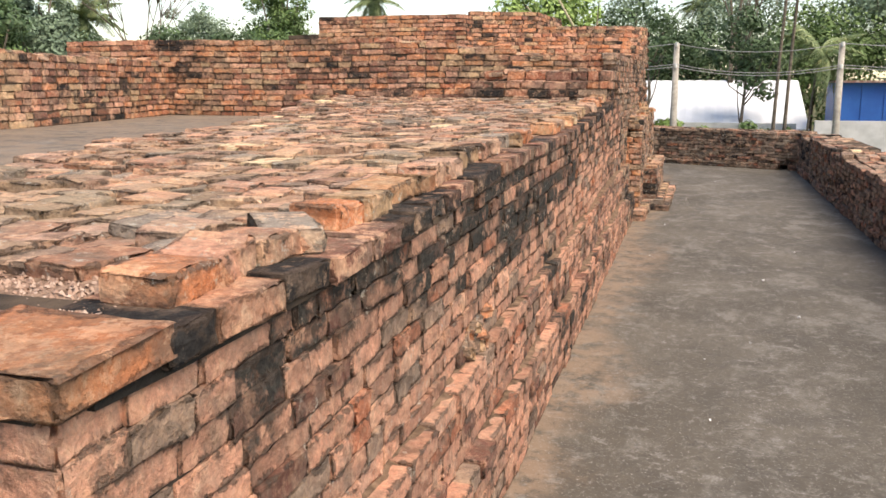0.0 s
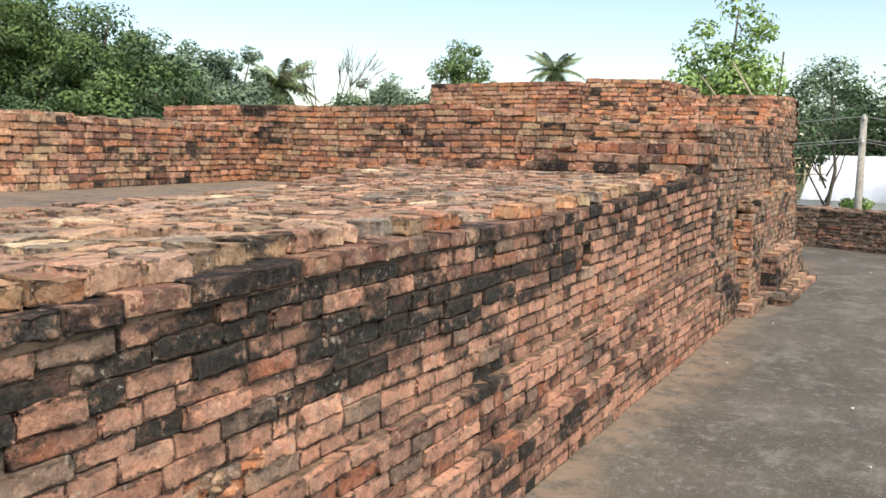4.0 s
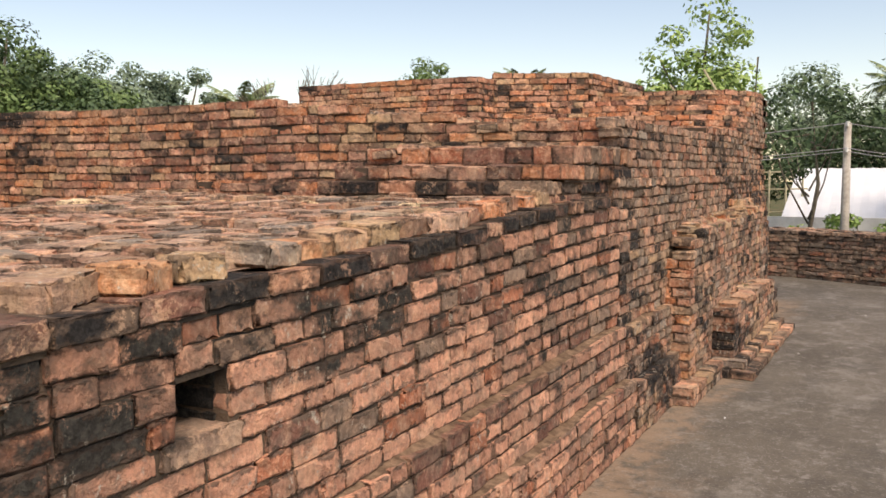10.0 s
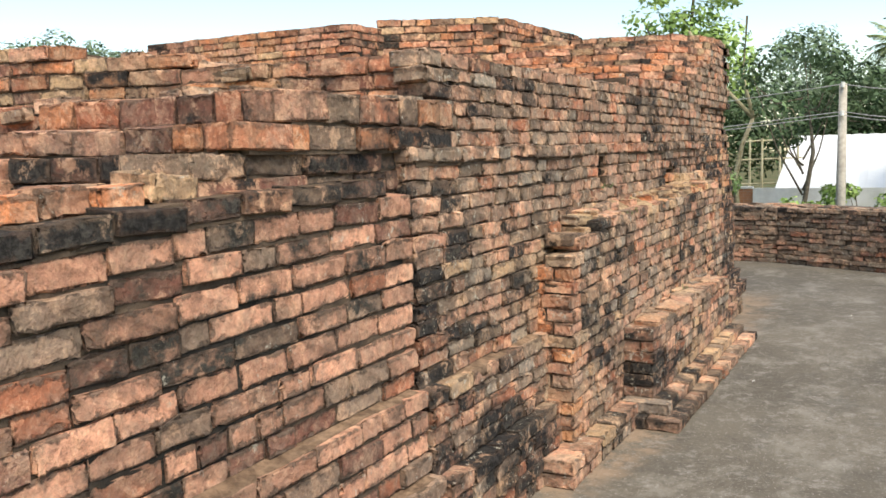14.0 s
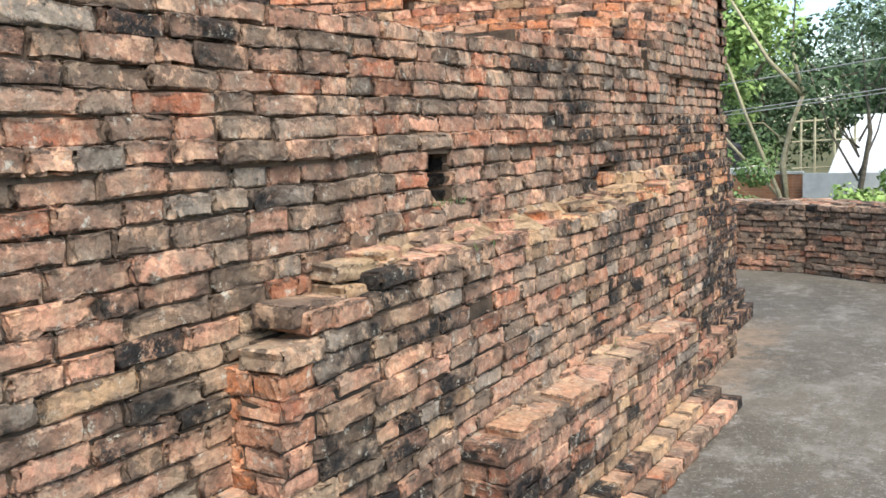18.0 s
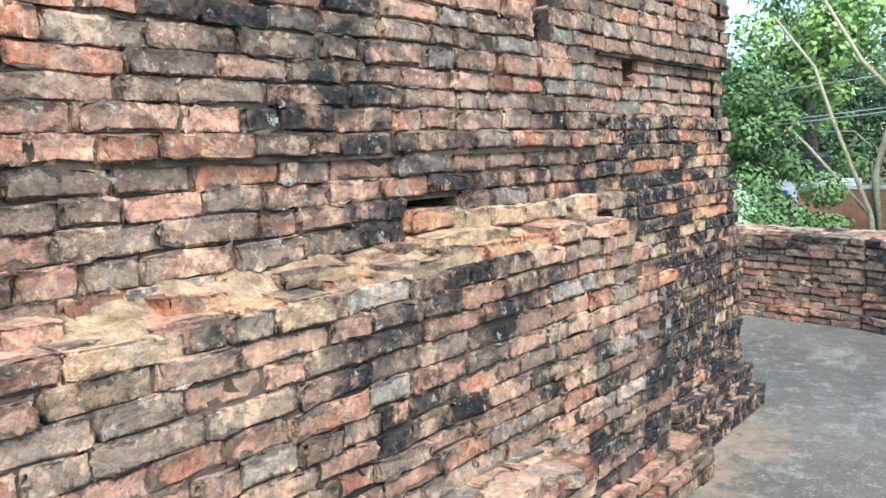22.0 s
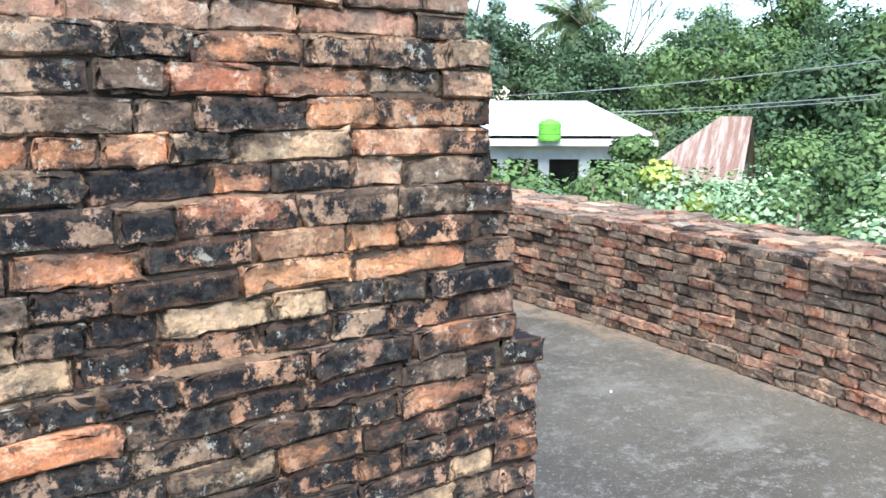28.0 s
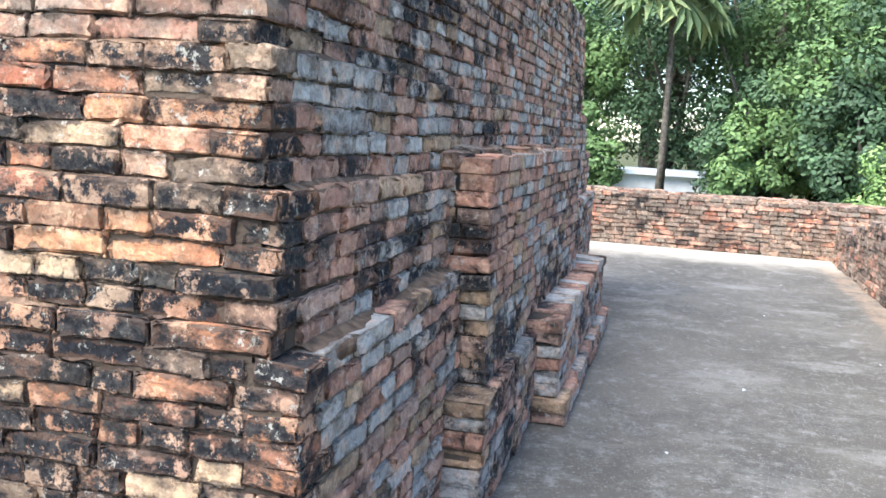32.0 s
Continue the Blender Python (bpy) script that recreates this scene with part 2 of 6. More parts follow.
brick_core = brick_material("brick_block", [PINK, SALMON, DUN, PINK, BROWN, GREY, PINK, DUN, BROWN, RED, BUFF, ASH], 0.10, 0.3, 0.65, 11.0, 0.0, 0.2, 0.4, 0.8, 0.36, blots=1.0, stains=((9.6, 0.5, 0.6, 0.6, -0.10), (10.3, 0.8, 0.3, 0.6, -0.15), (12.2, 0.75, 1.2, 0.5, -0.06), (9.7, 0.25, 0.4, 0.2, 0.25)))
brick_upper = brick_material("brick_upper", [DUN, BROWN, RED, PINK, ASH, BROWN, GREY, PINK, BROWN, DUN], 0.13, 0.3, 0.7, 17.0, 0.0, 0.0, 0.5, 0.85, 0.32, blots=1.0, stains=((14.0, 1.9, 1.4, 0.7, -0.16),))
brick_corner = brick_material("brick_corner", [RUST, RED, BROWN, BROWN, DUN, RUST, DUN, BROWN, RUST, DUN], 0.33, 0.3, 0.45, 23.0, 0.02, 0.2, 0.8, 0.75, 0.34, BLUE_SOOT, blots=1.9, chip=(0.525, 0.56, 0.9), stains=((15.12, 1.42, 0.4, 0.3, -0.12),))
brick_north = brick_material("brick_north", [PINK, LICHEN, SALMON, DUSTY, LICHEN, BUFF, PINK, LICHEN], 0.07, 0.78, 0.3, 29.0, 0.0, 0.0, 0.6, 0.45, 0.3, BLUE_SOOT, blots=1.5, spread=0.3, chip=(0.53, 0.57, 0.85))
brick_black = brick_material("brick_black", [DUN, MAROON, RUST], 0.62, 0.16, 0.3, 97.0, worn=0.8, grime=0.8, soot=BLUE_SOOT, chip=(0.53, 0.57, 0.85))
CREAM, LIME = (0.64, 0.43, 0.25), (0.72, 0.55, 0.37)
brick_cream = brick_material("brick_cream", [CREAM, LIME, CREAM, LIME], 0.1, 0.2, 0.5, 99.0, grime=0.9, spread=0.25, blots=1.6)
brick_bright = brick_material("brick_bright", [RUST, ORANGE, RED, RUST], 0.1, 0.18, 0.4, 101.0, tan=0.3, spread=0.2, grime=0.85)
# near-black brick: the shade inside the wall openings, put into the colour
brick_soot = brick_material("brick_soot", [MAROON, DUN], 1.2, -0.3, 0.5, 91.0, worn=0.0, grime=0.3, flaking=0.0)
brick_inner = brick_material("brick_inner", [ORANGE, RED, SALMON, MAROON, ORANGE, BUFF, PINK, RED], -0.01, 0.06, 0.45, 37.0, 0.0, 0.25, whole=0.4)
brick_parapet = brick_material("brick_parapet", [DUN, GREY, DUN, RED, PINK, DUN, GREY, MAROON], 0.06, 0.22, 0.9, 51.0, whole=0.3, spread=0.35)
brick_cap = brick_material("brick_cap", [MAROON, DUN, MAROON, DUN, CLAY, MAROON, DUN], 0.22, 0.06, 0.5, 67.0, 0.0, 0.0, 0.6, 0.5, 0.6)
brick_rubble = brick_material("brick_rubble", [DUSTY, PINK, GREY, CLAY, DUSTY, BROWN, PINK, ASH], -0.12, 0.3, 0.6, 73.0, 0.03, 0.3)
brick_edge = brick_material("brick_edge", [ORANGE, PINK, CLAY, BUFF, DUSTY, ASH, ORANGE], -0.04, 0.3, 0.5, 77.0, 0.0, 0.4)
brick_step = brick_material("brick_step", [ORANGE, RED, DUN, ORANGE, PINK, MAROON], 0.05, 0.08, 0.5, 81.0, 0.0, 0.2, 0.7, 0.6, 0.55)
brick_tan = brick_material("brick_tan", [BUFF, ORANGE, DUN, PINK, GREY], 0.0, 0.2, 0.45, 83.0, 0.05, 0.6)

mortar, nt, b = material("mortar", 0.97, 0.1)
c = mix(nt, noise_tex(nt, 9, 5, 0.7), (0.06, 0.046, 0.036), (0.19, 0.135, 0.095))
c = mix(nt, smooth(nt, noise_tex(nt, 2.0, 3, 0.6), 0.45, 0.65), c, (0.035, 0.031, 0.027))
nt.links.new(c, b.inputs["Base Color"])
bump(nt, b, noise_tex(nt, 40, 5, 0.7), 0.9, 0.015)

concrete, nt, b = material("concrete_floor", 0.75, 0.25)
c = mix(nt, smooth(nt, noise_tex(nt, 0.7, 5, 0.6), 0.34, 0.66), (0.09, 0.079, 0.063), (0.137, 0.121, 0.097))
c = mix(nt, math_node(nt, "MULTIPLY", smooth(nt, noise_tex(nt, 2.6, 8, 0.75, offset=4, stretch=(1.0, 0.55, 1)), 0.5, 0.66), 0.7), c, (0.235, 0.22, 0.19))
c = mix(nt, math_node(nt, "MULTIPLY", smooth(nt, noise_tex(nt, 1.5, 6, 0.7, offset=8), 0.5, 0.64), 0.5), c, (0.075, 0.068, 0.058))
c = mix(nt, math_node(nt, "MULTIPLY", smooth(nt, noise_tex(nt, 9, 8, 0.85, offset=41), 0.52, 0.64), 0.75), c, (0.26, 0.245, 0.22))
c = mix(nt, math_node(nt, "MULTIPLY", smooth(nt, noise_tex(nt, 14, 8, 0.85, offset=47), 0.54, 0.64), 0.55), c, (0.062, 0.057, 0.05))
c = mix(nt, math_node(nt, "MULTIPLY", smooth(nt, noise_tex(nt, 75, 3, 0.6, offset=53), 0.62, 0.68), 0.7), c, (0.42, 0.40, 0.37))
gx = node(nt, "ShaderNodeSeparateXYZ", {0: nt.nodes.new("ShaderNodeNewGeometry").outputs["Position"]})
edge = math_node(nt, "ADD", gx.outputs[0], math_node(nt, "MULTIPLY", noise_tex(nt, 1.4, 5, 0.65, offset=15), 1.1))
earth = math_node(nt, "MULTIPLY", math_node(nt, "SUBTRACT", 1.0, smooth(nt, edge, 0.0, 0.3)), math_node(nt, "SUBTRACT", 1.0, smooth(nt, gx.outputs[1], 14.8, 15.6)))
earth2 = smooth(nt, math_node(nt, "ADD", gx.outputs[1], math_node(nt, "MULTIPLY", noise_tex(nt, 2.0, 5, 0.7, offset=25), 0.5)), 17.98, 18.1)
earth = math_node(nt, "MULTIPLY", math_node(nt, "MAXIMUM", earth, earth2), smooth(nt, noise_tex(nt, 7, 6, 0.75, offset=17), 0.36, 0.56))
c = mix(nt, math_node(nt, "MULTIPLY", earth, 0.7), c, (0.30, 0.215, 0.15))
# pale sand at the far west end, with the sunlit patch painted in
sunlit_sand = smooth(nt, math_node(nt, "ADD", math_node(nt, "MULTIPLY", gx.outputs[0], -1.0), math_node(nt, "MULTIPLY", noise_tex(nt, 1.8, 6, 0.7, offset=61), 1.6)), 10.0, 10.9)
c = mix(nt, math_node(nt, "MULTIPLY", sunlit_sand, 0.8), c, (0.46, 0.41, 0.33))
c = mix(nt, math_node(nt, "MULTIPLY", smooth(nt, noise_tex(nt, 36, 5, 0.8, offset=3), 0.57, 0.66), 0.4), c, (0.36, 0.345, 0.315))
c = mix(nt, math_node(nt, "MULTIPLY", smooth(nt, noise_tex(nt, 24, 5, 0.8, offset=33), 0.58, 0.66), 0.5), c, (0.05, 0.046, 0.042))
nt.links.new(c, b.inputs["Base Color"])
bump(nt, b, math_node(nt, "ADD", noise_tex(nt, 60, 4, 0.7), math_node(nt, "MULTIPLY", noise_tex(nt, 3, 4, 0.6), 2.0)), 0.4, 0.006)


def plain(name, lo, hi, scale=8.0, rough=0.8, spec=0.3, bumps=0.3, dist=0.01, metal=0.0):
    m, nt, b = material(name, rough, spec)
    c = mix(nt, smooth(nt, noise_tex(nt, scale, 5, 0.65), 0.3, 0.7), lo, hi)
    c = mix(nt, math_node(nt, "MULTIPLY", smooth(nt, noise_tex(nt, scale * 0.17, 4, 0.6, offset=5), 0.45, 0.7), 0.35), c, tuple(v * 0.6 for v in lo))
    nt.links.new(c, b.inputs["Base Color"])
    b.inputs["Metallic"].default_value = metal
    bump(nt, b, noise_tex(nt, scale * 4, 4, 0.7), bumps, dist)
    return m


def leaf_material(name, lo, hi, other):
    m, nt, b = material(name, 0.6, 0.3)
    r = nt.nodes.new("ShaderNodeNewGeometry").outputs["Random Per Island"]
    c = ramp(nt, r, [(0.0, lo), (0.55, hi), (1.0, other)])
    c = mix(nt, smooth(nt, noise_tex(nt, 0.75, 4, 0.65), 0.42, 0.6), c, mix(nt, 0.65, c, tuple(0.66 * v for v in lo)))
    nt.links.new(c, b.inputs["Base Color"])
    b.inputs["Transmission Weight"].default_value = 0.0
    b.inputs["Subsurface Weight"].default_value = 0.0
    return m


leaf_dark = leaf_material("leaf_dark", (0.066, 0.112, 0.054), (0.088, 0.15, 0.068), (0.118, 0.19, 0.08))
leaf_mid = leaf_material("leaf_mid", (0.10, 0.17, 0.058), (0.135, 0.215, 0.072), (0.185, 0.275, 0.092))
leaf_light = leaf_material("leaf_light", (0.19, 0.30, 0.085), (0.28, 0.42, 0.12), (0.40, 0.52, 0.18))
# far trees: the air's haze is mixed into this paler leaf colour
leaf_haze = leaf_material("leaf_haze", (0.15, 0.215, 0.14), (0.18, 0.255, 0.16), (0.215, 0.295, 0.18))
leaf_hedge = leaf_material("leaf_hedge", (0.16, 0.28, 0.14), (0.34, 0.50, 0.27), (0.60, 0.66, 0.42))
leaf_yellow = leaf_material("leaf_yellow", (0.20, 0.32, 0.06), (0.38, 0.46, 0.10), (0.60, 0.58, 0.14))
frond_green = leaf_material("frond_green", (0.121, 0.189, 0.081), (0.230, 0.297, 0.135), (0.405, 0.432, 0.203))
bark = plain("bark", (0.10, 0.08, 0.06), (0.22, 0.19, 0.15), 12, 0.9, 0.15, 0.6, 0.02)
bark_pale = plain("bark_pale", (0.30, 0.26, 0.16), (0.46, 0.41, 0.28), 12, 0.8, 0.2, 0.4, 0.01)
soil = plain("soil", (0.065, 0.085, 0.035), (0.15, 0.125, 0.07), 0.8, 0.95, 0.1, 0.6, 0.05)
dirt_top = plain("dirt_top", (0.20, 0.125, 0.085), (0.50, 0.34, 0.25), 18.0, 0.97, 0.1, 0.9, 0.02)
tan_earth = plain("tan_earth", (0.22, 0.14, 0.085), (0.58, 0.42, 0.26), 16.0, 0.97, 0.1, 1.0, 0.02)
ledge_mat = plain("ledge_earth", (0.13, 0.085, 0.058), (0.34, 0.225, 0.15), 22.0, 0.97, 0.1, 1.0, 0.015)
gravel_mat = leaf_material("gravel_mat", (0.26, 0.16, 0.115), (0.46, 0.30, 0.22), (0.66, 0.50, 0.40))
white_sheet = plain("white_sheet", (0.72, 0.76, 0.80), (0.80, 0.83, 0.86), 1.0, 0.75, 0.2, 0.1, 0.01)
white_wall = plain("white_wall", (0.55, 0.55, 0.53), (0.72, 0.72, 0.70), 2.0, 0.8, 0.2, 0.2, 0.01)
grey_wall = plain("grey_wall", (0.3, 0.3, 0.28), (0.44, 0.44, 0.42), 3.0, 0.85, 0.2, 0.3, 0.01)
blue_sheet = plain("blue_sheet", (0.02, 0.12, 0.42), (0.03, 0.17, 0.52), 1.0, 0.5, 0.4, 0.1, 0.01)
cement_post = plain("cement_post", (0.34, 0.31, 0.27), (0.5, 0.46, 0.40), 9.0, 0.85, 0.2, 0.3, 0.01)
rust_sheet, nt, b = material("rust_sheet", 0.7, 0.3)
oc = nt.nodes.new("ShaderNodeTexCoord").outputs["Object"]
c = mix(nt, smooth(nt, noise_tex(nt, 1.0, 5, 0.7, vec=oc, stretch=(7, 0.8, 0.8)), 0.42, 0.58), (0.24, 0.15, 0.12), (0.42, 0.36, 0.32))
c = mix(nt, math_node(nt, "MULTIPLY", noise_tex(nt, 9, 5, 0.7), 0.5), c, (0.25, 0.12, 0.08))
nt.links.new(c, b.inputs["Base Color"])
brown_sheet = plain("brown_sheet", (0.10, 0.055, 0.045), (0.22, 0.13, 0.10), 5.0, 0.7, 0.3, 0.3, 0.01)
near_black = plain("dark_room", (0.012, 0.012, 0.013), (0.03, 0.03, 0.03), 2.0, 0.4, 0.5, 0.0, 0.01)
black_plastic = plain("black_plastic", (0.012, 0.012, 0.013), (0.025, 0.025, 0.026), 4.0, 0.45, 0.4, 0.1, 0.005)
green_plastic = plain("green_plastic", (0.16, 0.5, 0.05), (0.22, 0.6, 0.08), 4.0, 0.45, 0.4, 0.1, 0.005)
wire_mat = plain("wire", (0.3, 0.3, 0.3), (0.4, 0.4, 0.4), 4.0, 0.6, 0.3, 0.0, 0.01)
bamboo_mat = plain("bamboo_pole", (0.45, 0.40, 0.25), (0.62, 0.57, 0.40), 9.0, 0.7, 0.3, 0.2, 0.005)
house_brick = plain("house_brick", (0.44, 0.2, 0.11), (0.56, 0.3, 0.18), 6.0, 0.9, 0.2, 0.3, 0.01)

# ---- mesh helpers ----


def mesh_object(name, verts, faces, mats, parent=None, label="", smooth_shade=False, index=None):
    me = bpy.data.meshes.new(name)
    me.from_pydata([tuple(map(float, v)) for v in verts] if not isinstance(verts, np.ndarray) else verts.tolist(), [], faces)
    for m in mats if isinstance(mats, (list, tuple)) else [mats]:
        me.materials.append(m)
    if index is not None:
        me.polygons.foreach_set("material_index", np.asarray(index, dtype=np.int32))
    if smooth_shade:
        me.polygons.foreach_set("use_smooth", np.ones(len(me.polygons), dtype=bool))
    me.update()
    ob = new(name, me)
    if parent is not None:
        ob.parent = parent
    if label:
        ob["label"] = label
    return ob


def box_data(x0, x1, y0, y1, z0, z1):
    v = [(x0, y0, z0), (x1, y0, z0), (x1, y1, z0), (x0, y1, z0), (x0, y0, z1), (x1, y0, z1), (x1, y1, z1), (x0, y1, z1)]
    f = [(0, 3, 2, 1), (4, 5, 6, 7), (0, 1, 5, 4), (1, 2, 6, 5), (2, 3, 7, 6), (3, 0, 4, 7)]
    return v, f


class Heap:
    """Collects pieces of geometry for one mesh."""

    def __init__(self):
        self.v, self.f = [], []

    def add(self, v, f):
        n = len(self.v)
        self.v.extend(v)
        self.f.extend([tuple(i + n for i in q) for q in f])

    def box(self, *a):
        self.add(*box_data(*a))

    def made(self, name, mats, parent=None, label="", smooth_shade=False):
        return mesh_object(name, self.v, self.f, mats, parent, label, smooth_shade)


def tube_data(points, radii, sides=8):
    v, f = [], []
    for i, (p, r) in enumerate(zip(points, radii)):
        a = Vector(points[max(i - 1, 0)])
        c = Vector(points[min(i + 1, len(points) - 1)])
        q = (c - a).to_track_quat("Z", "Y")
        for k in range(sides):
            w = q @ Vector((r * math.cos(2 * math.pi * k / sides), r * math.sin(2 * math.pi * k / sides), 0))
            v.append(tuple(Vector(p) + w))
    for i in range(len(points) - 1):
        for k in range(sides):
            k2 = (k + 1) % sides
            f.append((i * sides + k, i * sides + k2, (i + 1) * sides + k2, (i + 1) * sides + k))
    f.append(tuple(range(sides - 1, -1, -1)))
    f.append(tuple((len(points) - 1) * sides + k for k in range(sides)))
    return v, f


def empty(name, x, y, z, rz=0.0):
    ob = new(name)
    ob.empty_display_size = 0.1
    ob.matrix_basis = pose(x, y, z, 0, 0, rz)
    return ob


# ---- bricks ----
BR = random.Random(11)
CLASSES = (0.11, 0.16, 0.20, 0.25)
DEPTHS = (0.13, 0.24)
VARIANTS = {}


def brick_shape(length, depth, height, wear):
    """A worn brick: front at y = 0, body behind it, bottom at z = 0."""
    e = 0.003 + 0.0038 * wear
    xs = [-length / 2, -length / 2 + e, *(length * (q + BR.uniform(-0.05, 0.05)) for q in (-0.3, -0.1, 0.1, 0.3)), length / 2 - e, length / 2]
    ys = [0, -e, -depth]
    zs = [0, e * 0.8, height * BR.uniform(0.42, 0.58), height - e * 0.8, height]
    key, v, f = {}, [], []
    bow = BR.gauss(0, 0.0022) * (0.4 + wear)

    def vert(i, j, k):
        if (i, j, k) not in key:
            ends = (i in (0, 7)) + (j == 0) + (k in (0, 4))
            x, y, z = xs[i], ys[j], zs[k]
            pull = {0: 0, 1: 0, 2: 0.42, 3: 0.66}[ends] * e
            cx, cz = (-1 if x > 0 else 1), (-1 if z > height / 2 else 1)
            if i in (0, 7):
                x += cx * pull
            if j == 0:
                y -= pull
            if k in (0, 4):
                z += cz * pull * 0.8
            a = 0.0012 + 0.0046 * wear
            edge = 1.0 if ends > 1 else 0.45
            x += BR.gauss(0, a) * edge
            y += BR.gauss(0, a * 0.8) * edge if j < 2 else 0
            z += BR.gauss(0, a * 0.6) * edge + bow * (1 - (2 * x / length) ** 2)
            if j == 0 and ends >= 2 and BR.random() < 0.36 * wear:
                y -= BR.uniform(0.003, 0.014)
                z += cz * BR.uniform(0, 0.009)
                x += cx * BR.uniform(0, 0.010) if i in (0, 7) else 0
            key[(i, j, k)] = len(v)
            v.append((x, y, z))
        return key[(i, j, k)]

    for i in range(7):
        for k in range(4):
            f.append((vert(i, 0, k), vert(i, 0, k + 1), vert(i + 1, 0, k + 1), vert(i + 1, 0, k)))
        for j in range(2):
            f.append((vert(i, j, 4), vert(i, j + 1, 4), vert(i + 1, j + 1, 4), vert(i + 1, j, 4)))
            f.append((vert(i, j, 0), vert(i + 1, j, 0), vert(i + 1, j + 1, 0), vert(i, j + 1, 0)))
    for j in range(2):
        for k in range(4):
            f.append((vert(0, j, k), vert(0, j + 1, k), vert(0, j + 1, k + 1), vert(0, j, k + 1)))
            f.append((vert(7, j, k), vert(7, j, k + 1), vert(7, j + 1, k + 1), vert(7, j + 1, k)))
    return np.array(v), f


def local_coords(v, length, depth):
    """Where each corner lies within its brick, -1 to 1 along length, depth and height."""
    return np.stack([v[:, 0] / (length / 2), -2 * v[:, 1] / depth - 1, 2 * v[:, 2] / 0.056 - 1], axis=1).clip(-1, 1)


LOCAL = {}
FLAT = {}
for ci, cl in enumerate(CLASSES):
    for di, dp in enumerate(DEPTHS):
        for w in range(6):
            VARIANTS[(ci, di, w)] = brick_shape(cl, dp, 0.056, 0.25 + 0.2 * w)
            LOCAL[(ci, di, w)] = local_coords(VARIANTS[(ci, di, w)][0], cl, dp)
            v, f = VARIANTS[(ci, di, w)]
            FLAT[(ci, di, w)] = [max(np.ptp(v[list(q)][:, a]) for a in range(3)) < 0.02 or sorted(np.ptp(v[list(q)], axis=0))[1] < 0.014 for q in f]
SHARED = {}


def shared_mesh(key, mat):
    if (key, mat.name) not in SHARED:
        v, f = VARIANTS[key]
        me = bpy.data.meshes.new("brick")
        me.from_pydata(v.tolist(), [], f)
        me.materials.append(mat)
        me.polygons.foreach_set("use_smooth", np.array(FLAT[key], dtype=bool))
        me.attributes.new("local", "FLOAT_VECTOR", "POINT").data.foreach_set("vector", LOCAL[key].astype(np.float32).reshape(-1))
        me.update()
        SHARED[(key, mat.name)] = me
    return SHARED[(key, mat.name)]


def wave(x, y, z, scale, seed=0.0):
    return noise.noise(Vector((x * scale + seed, y * scale + seed * 2, z * scale - seed)))


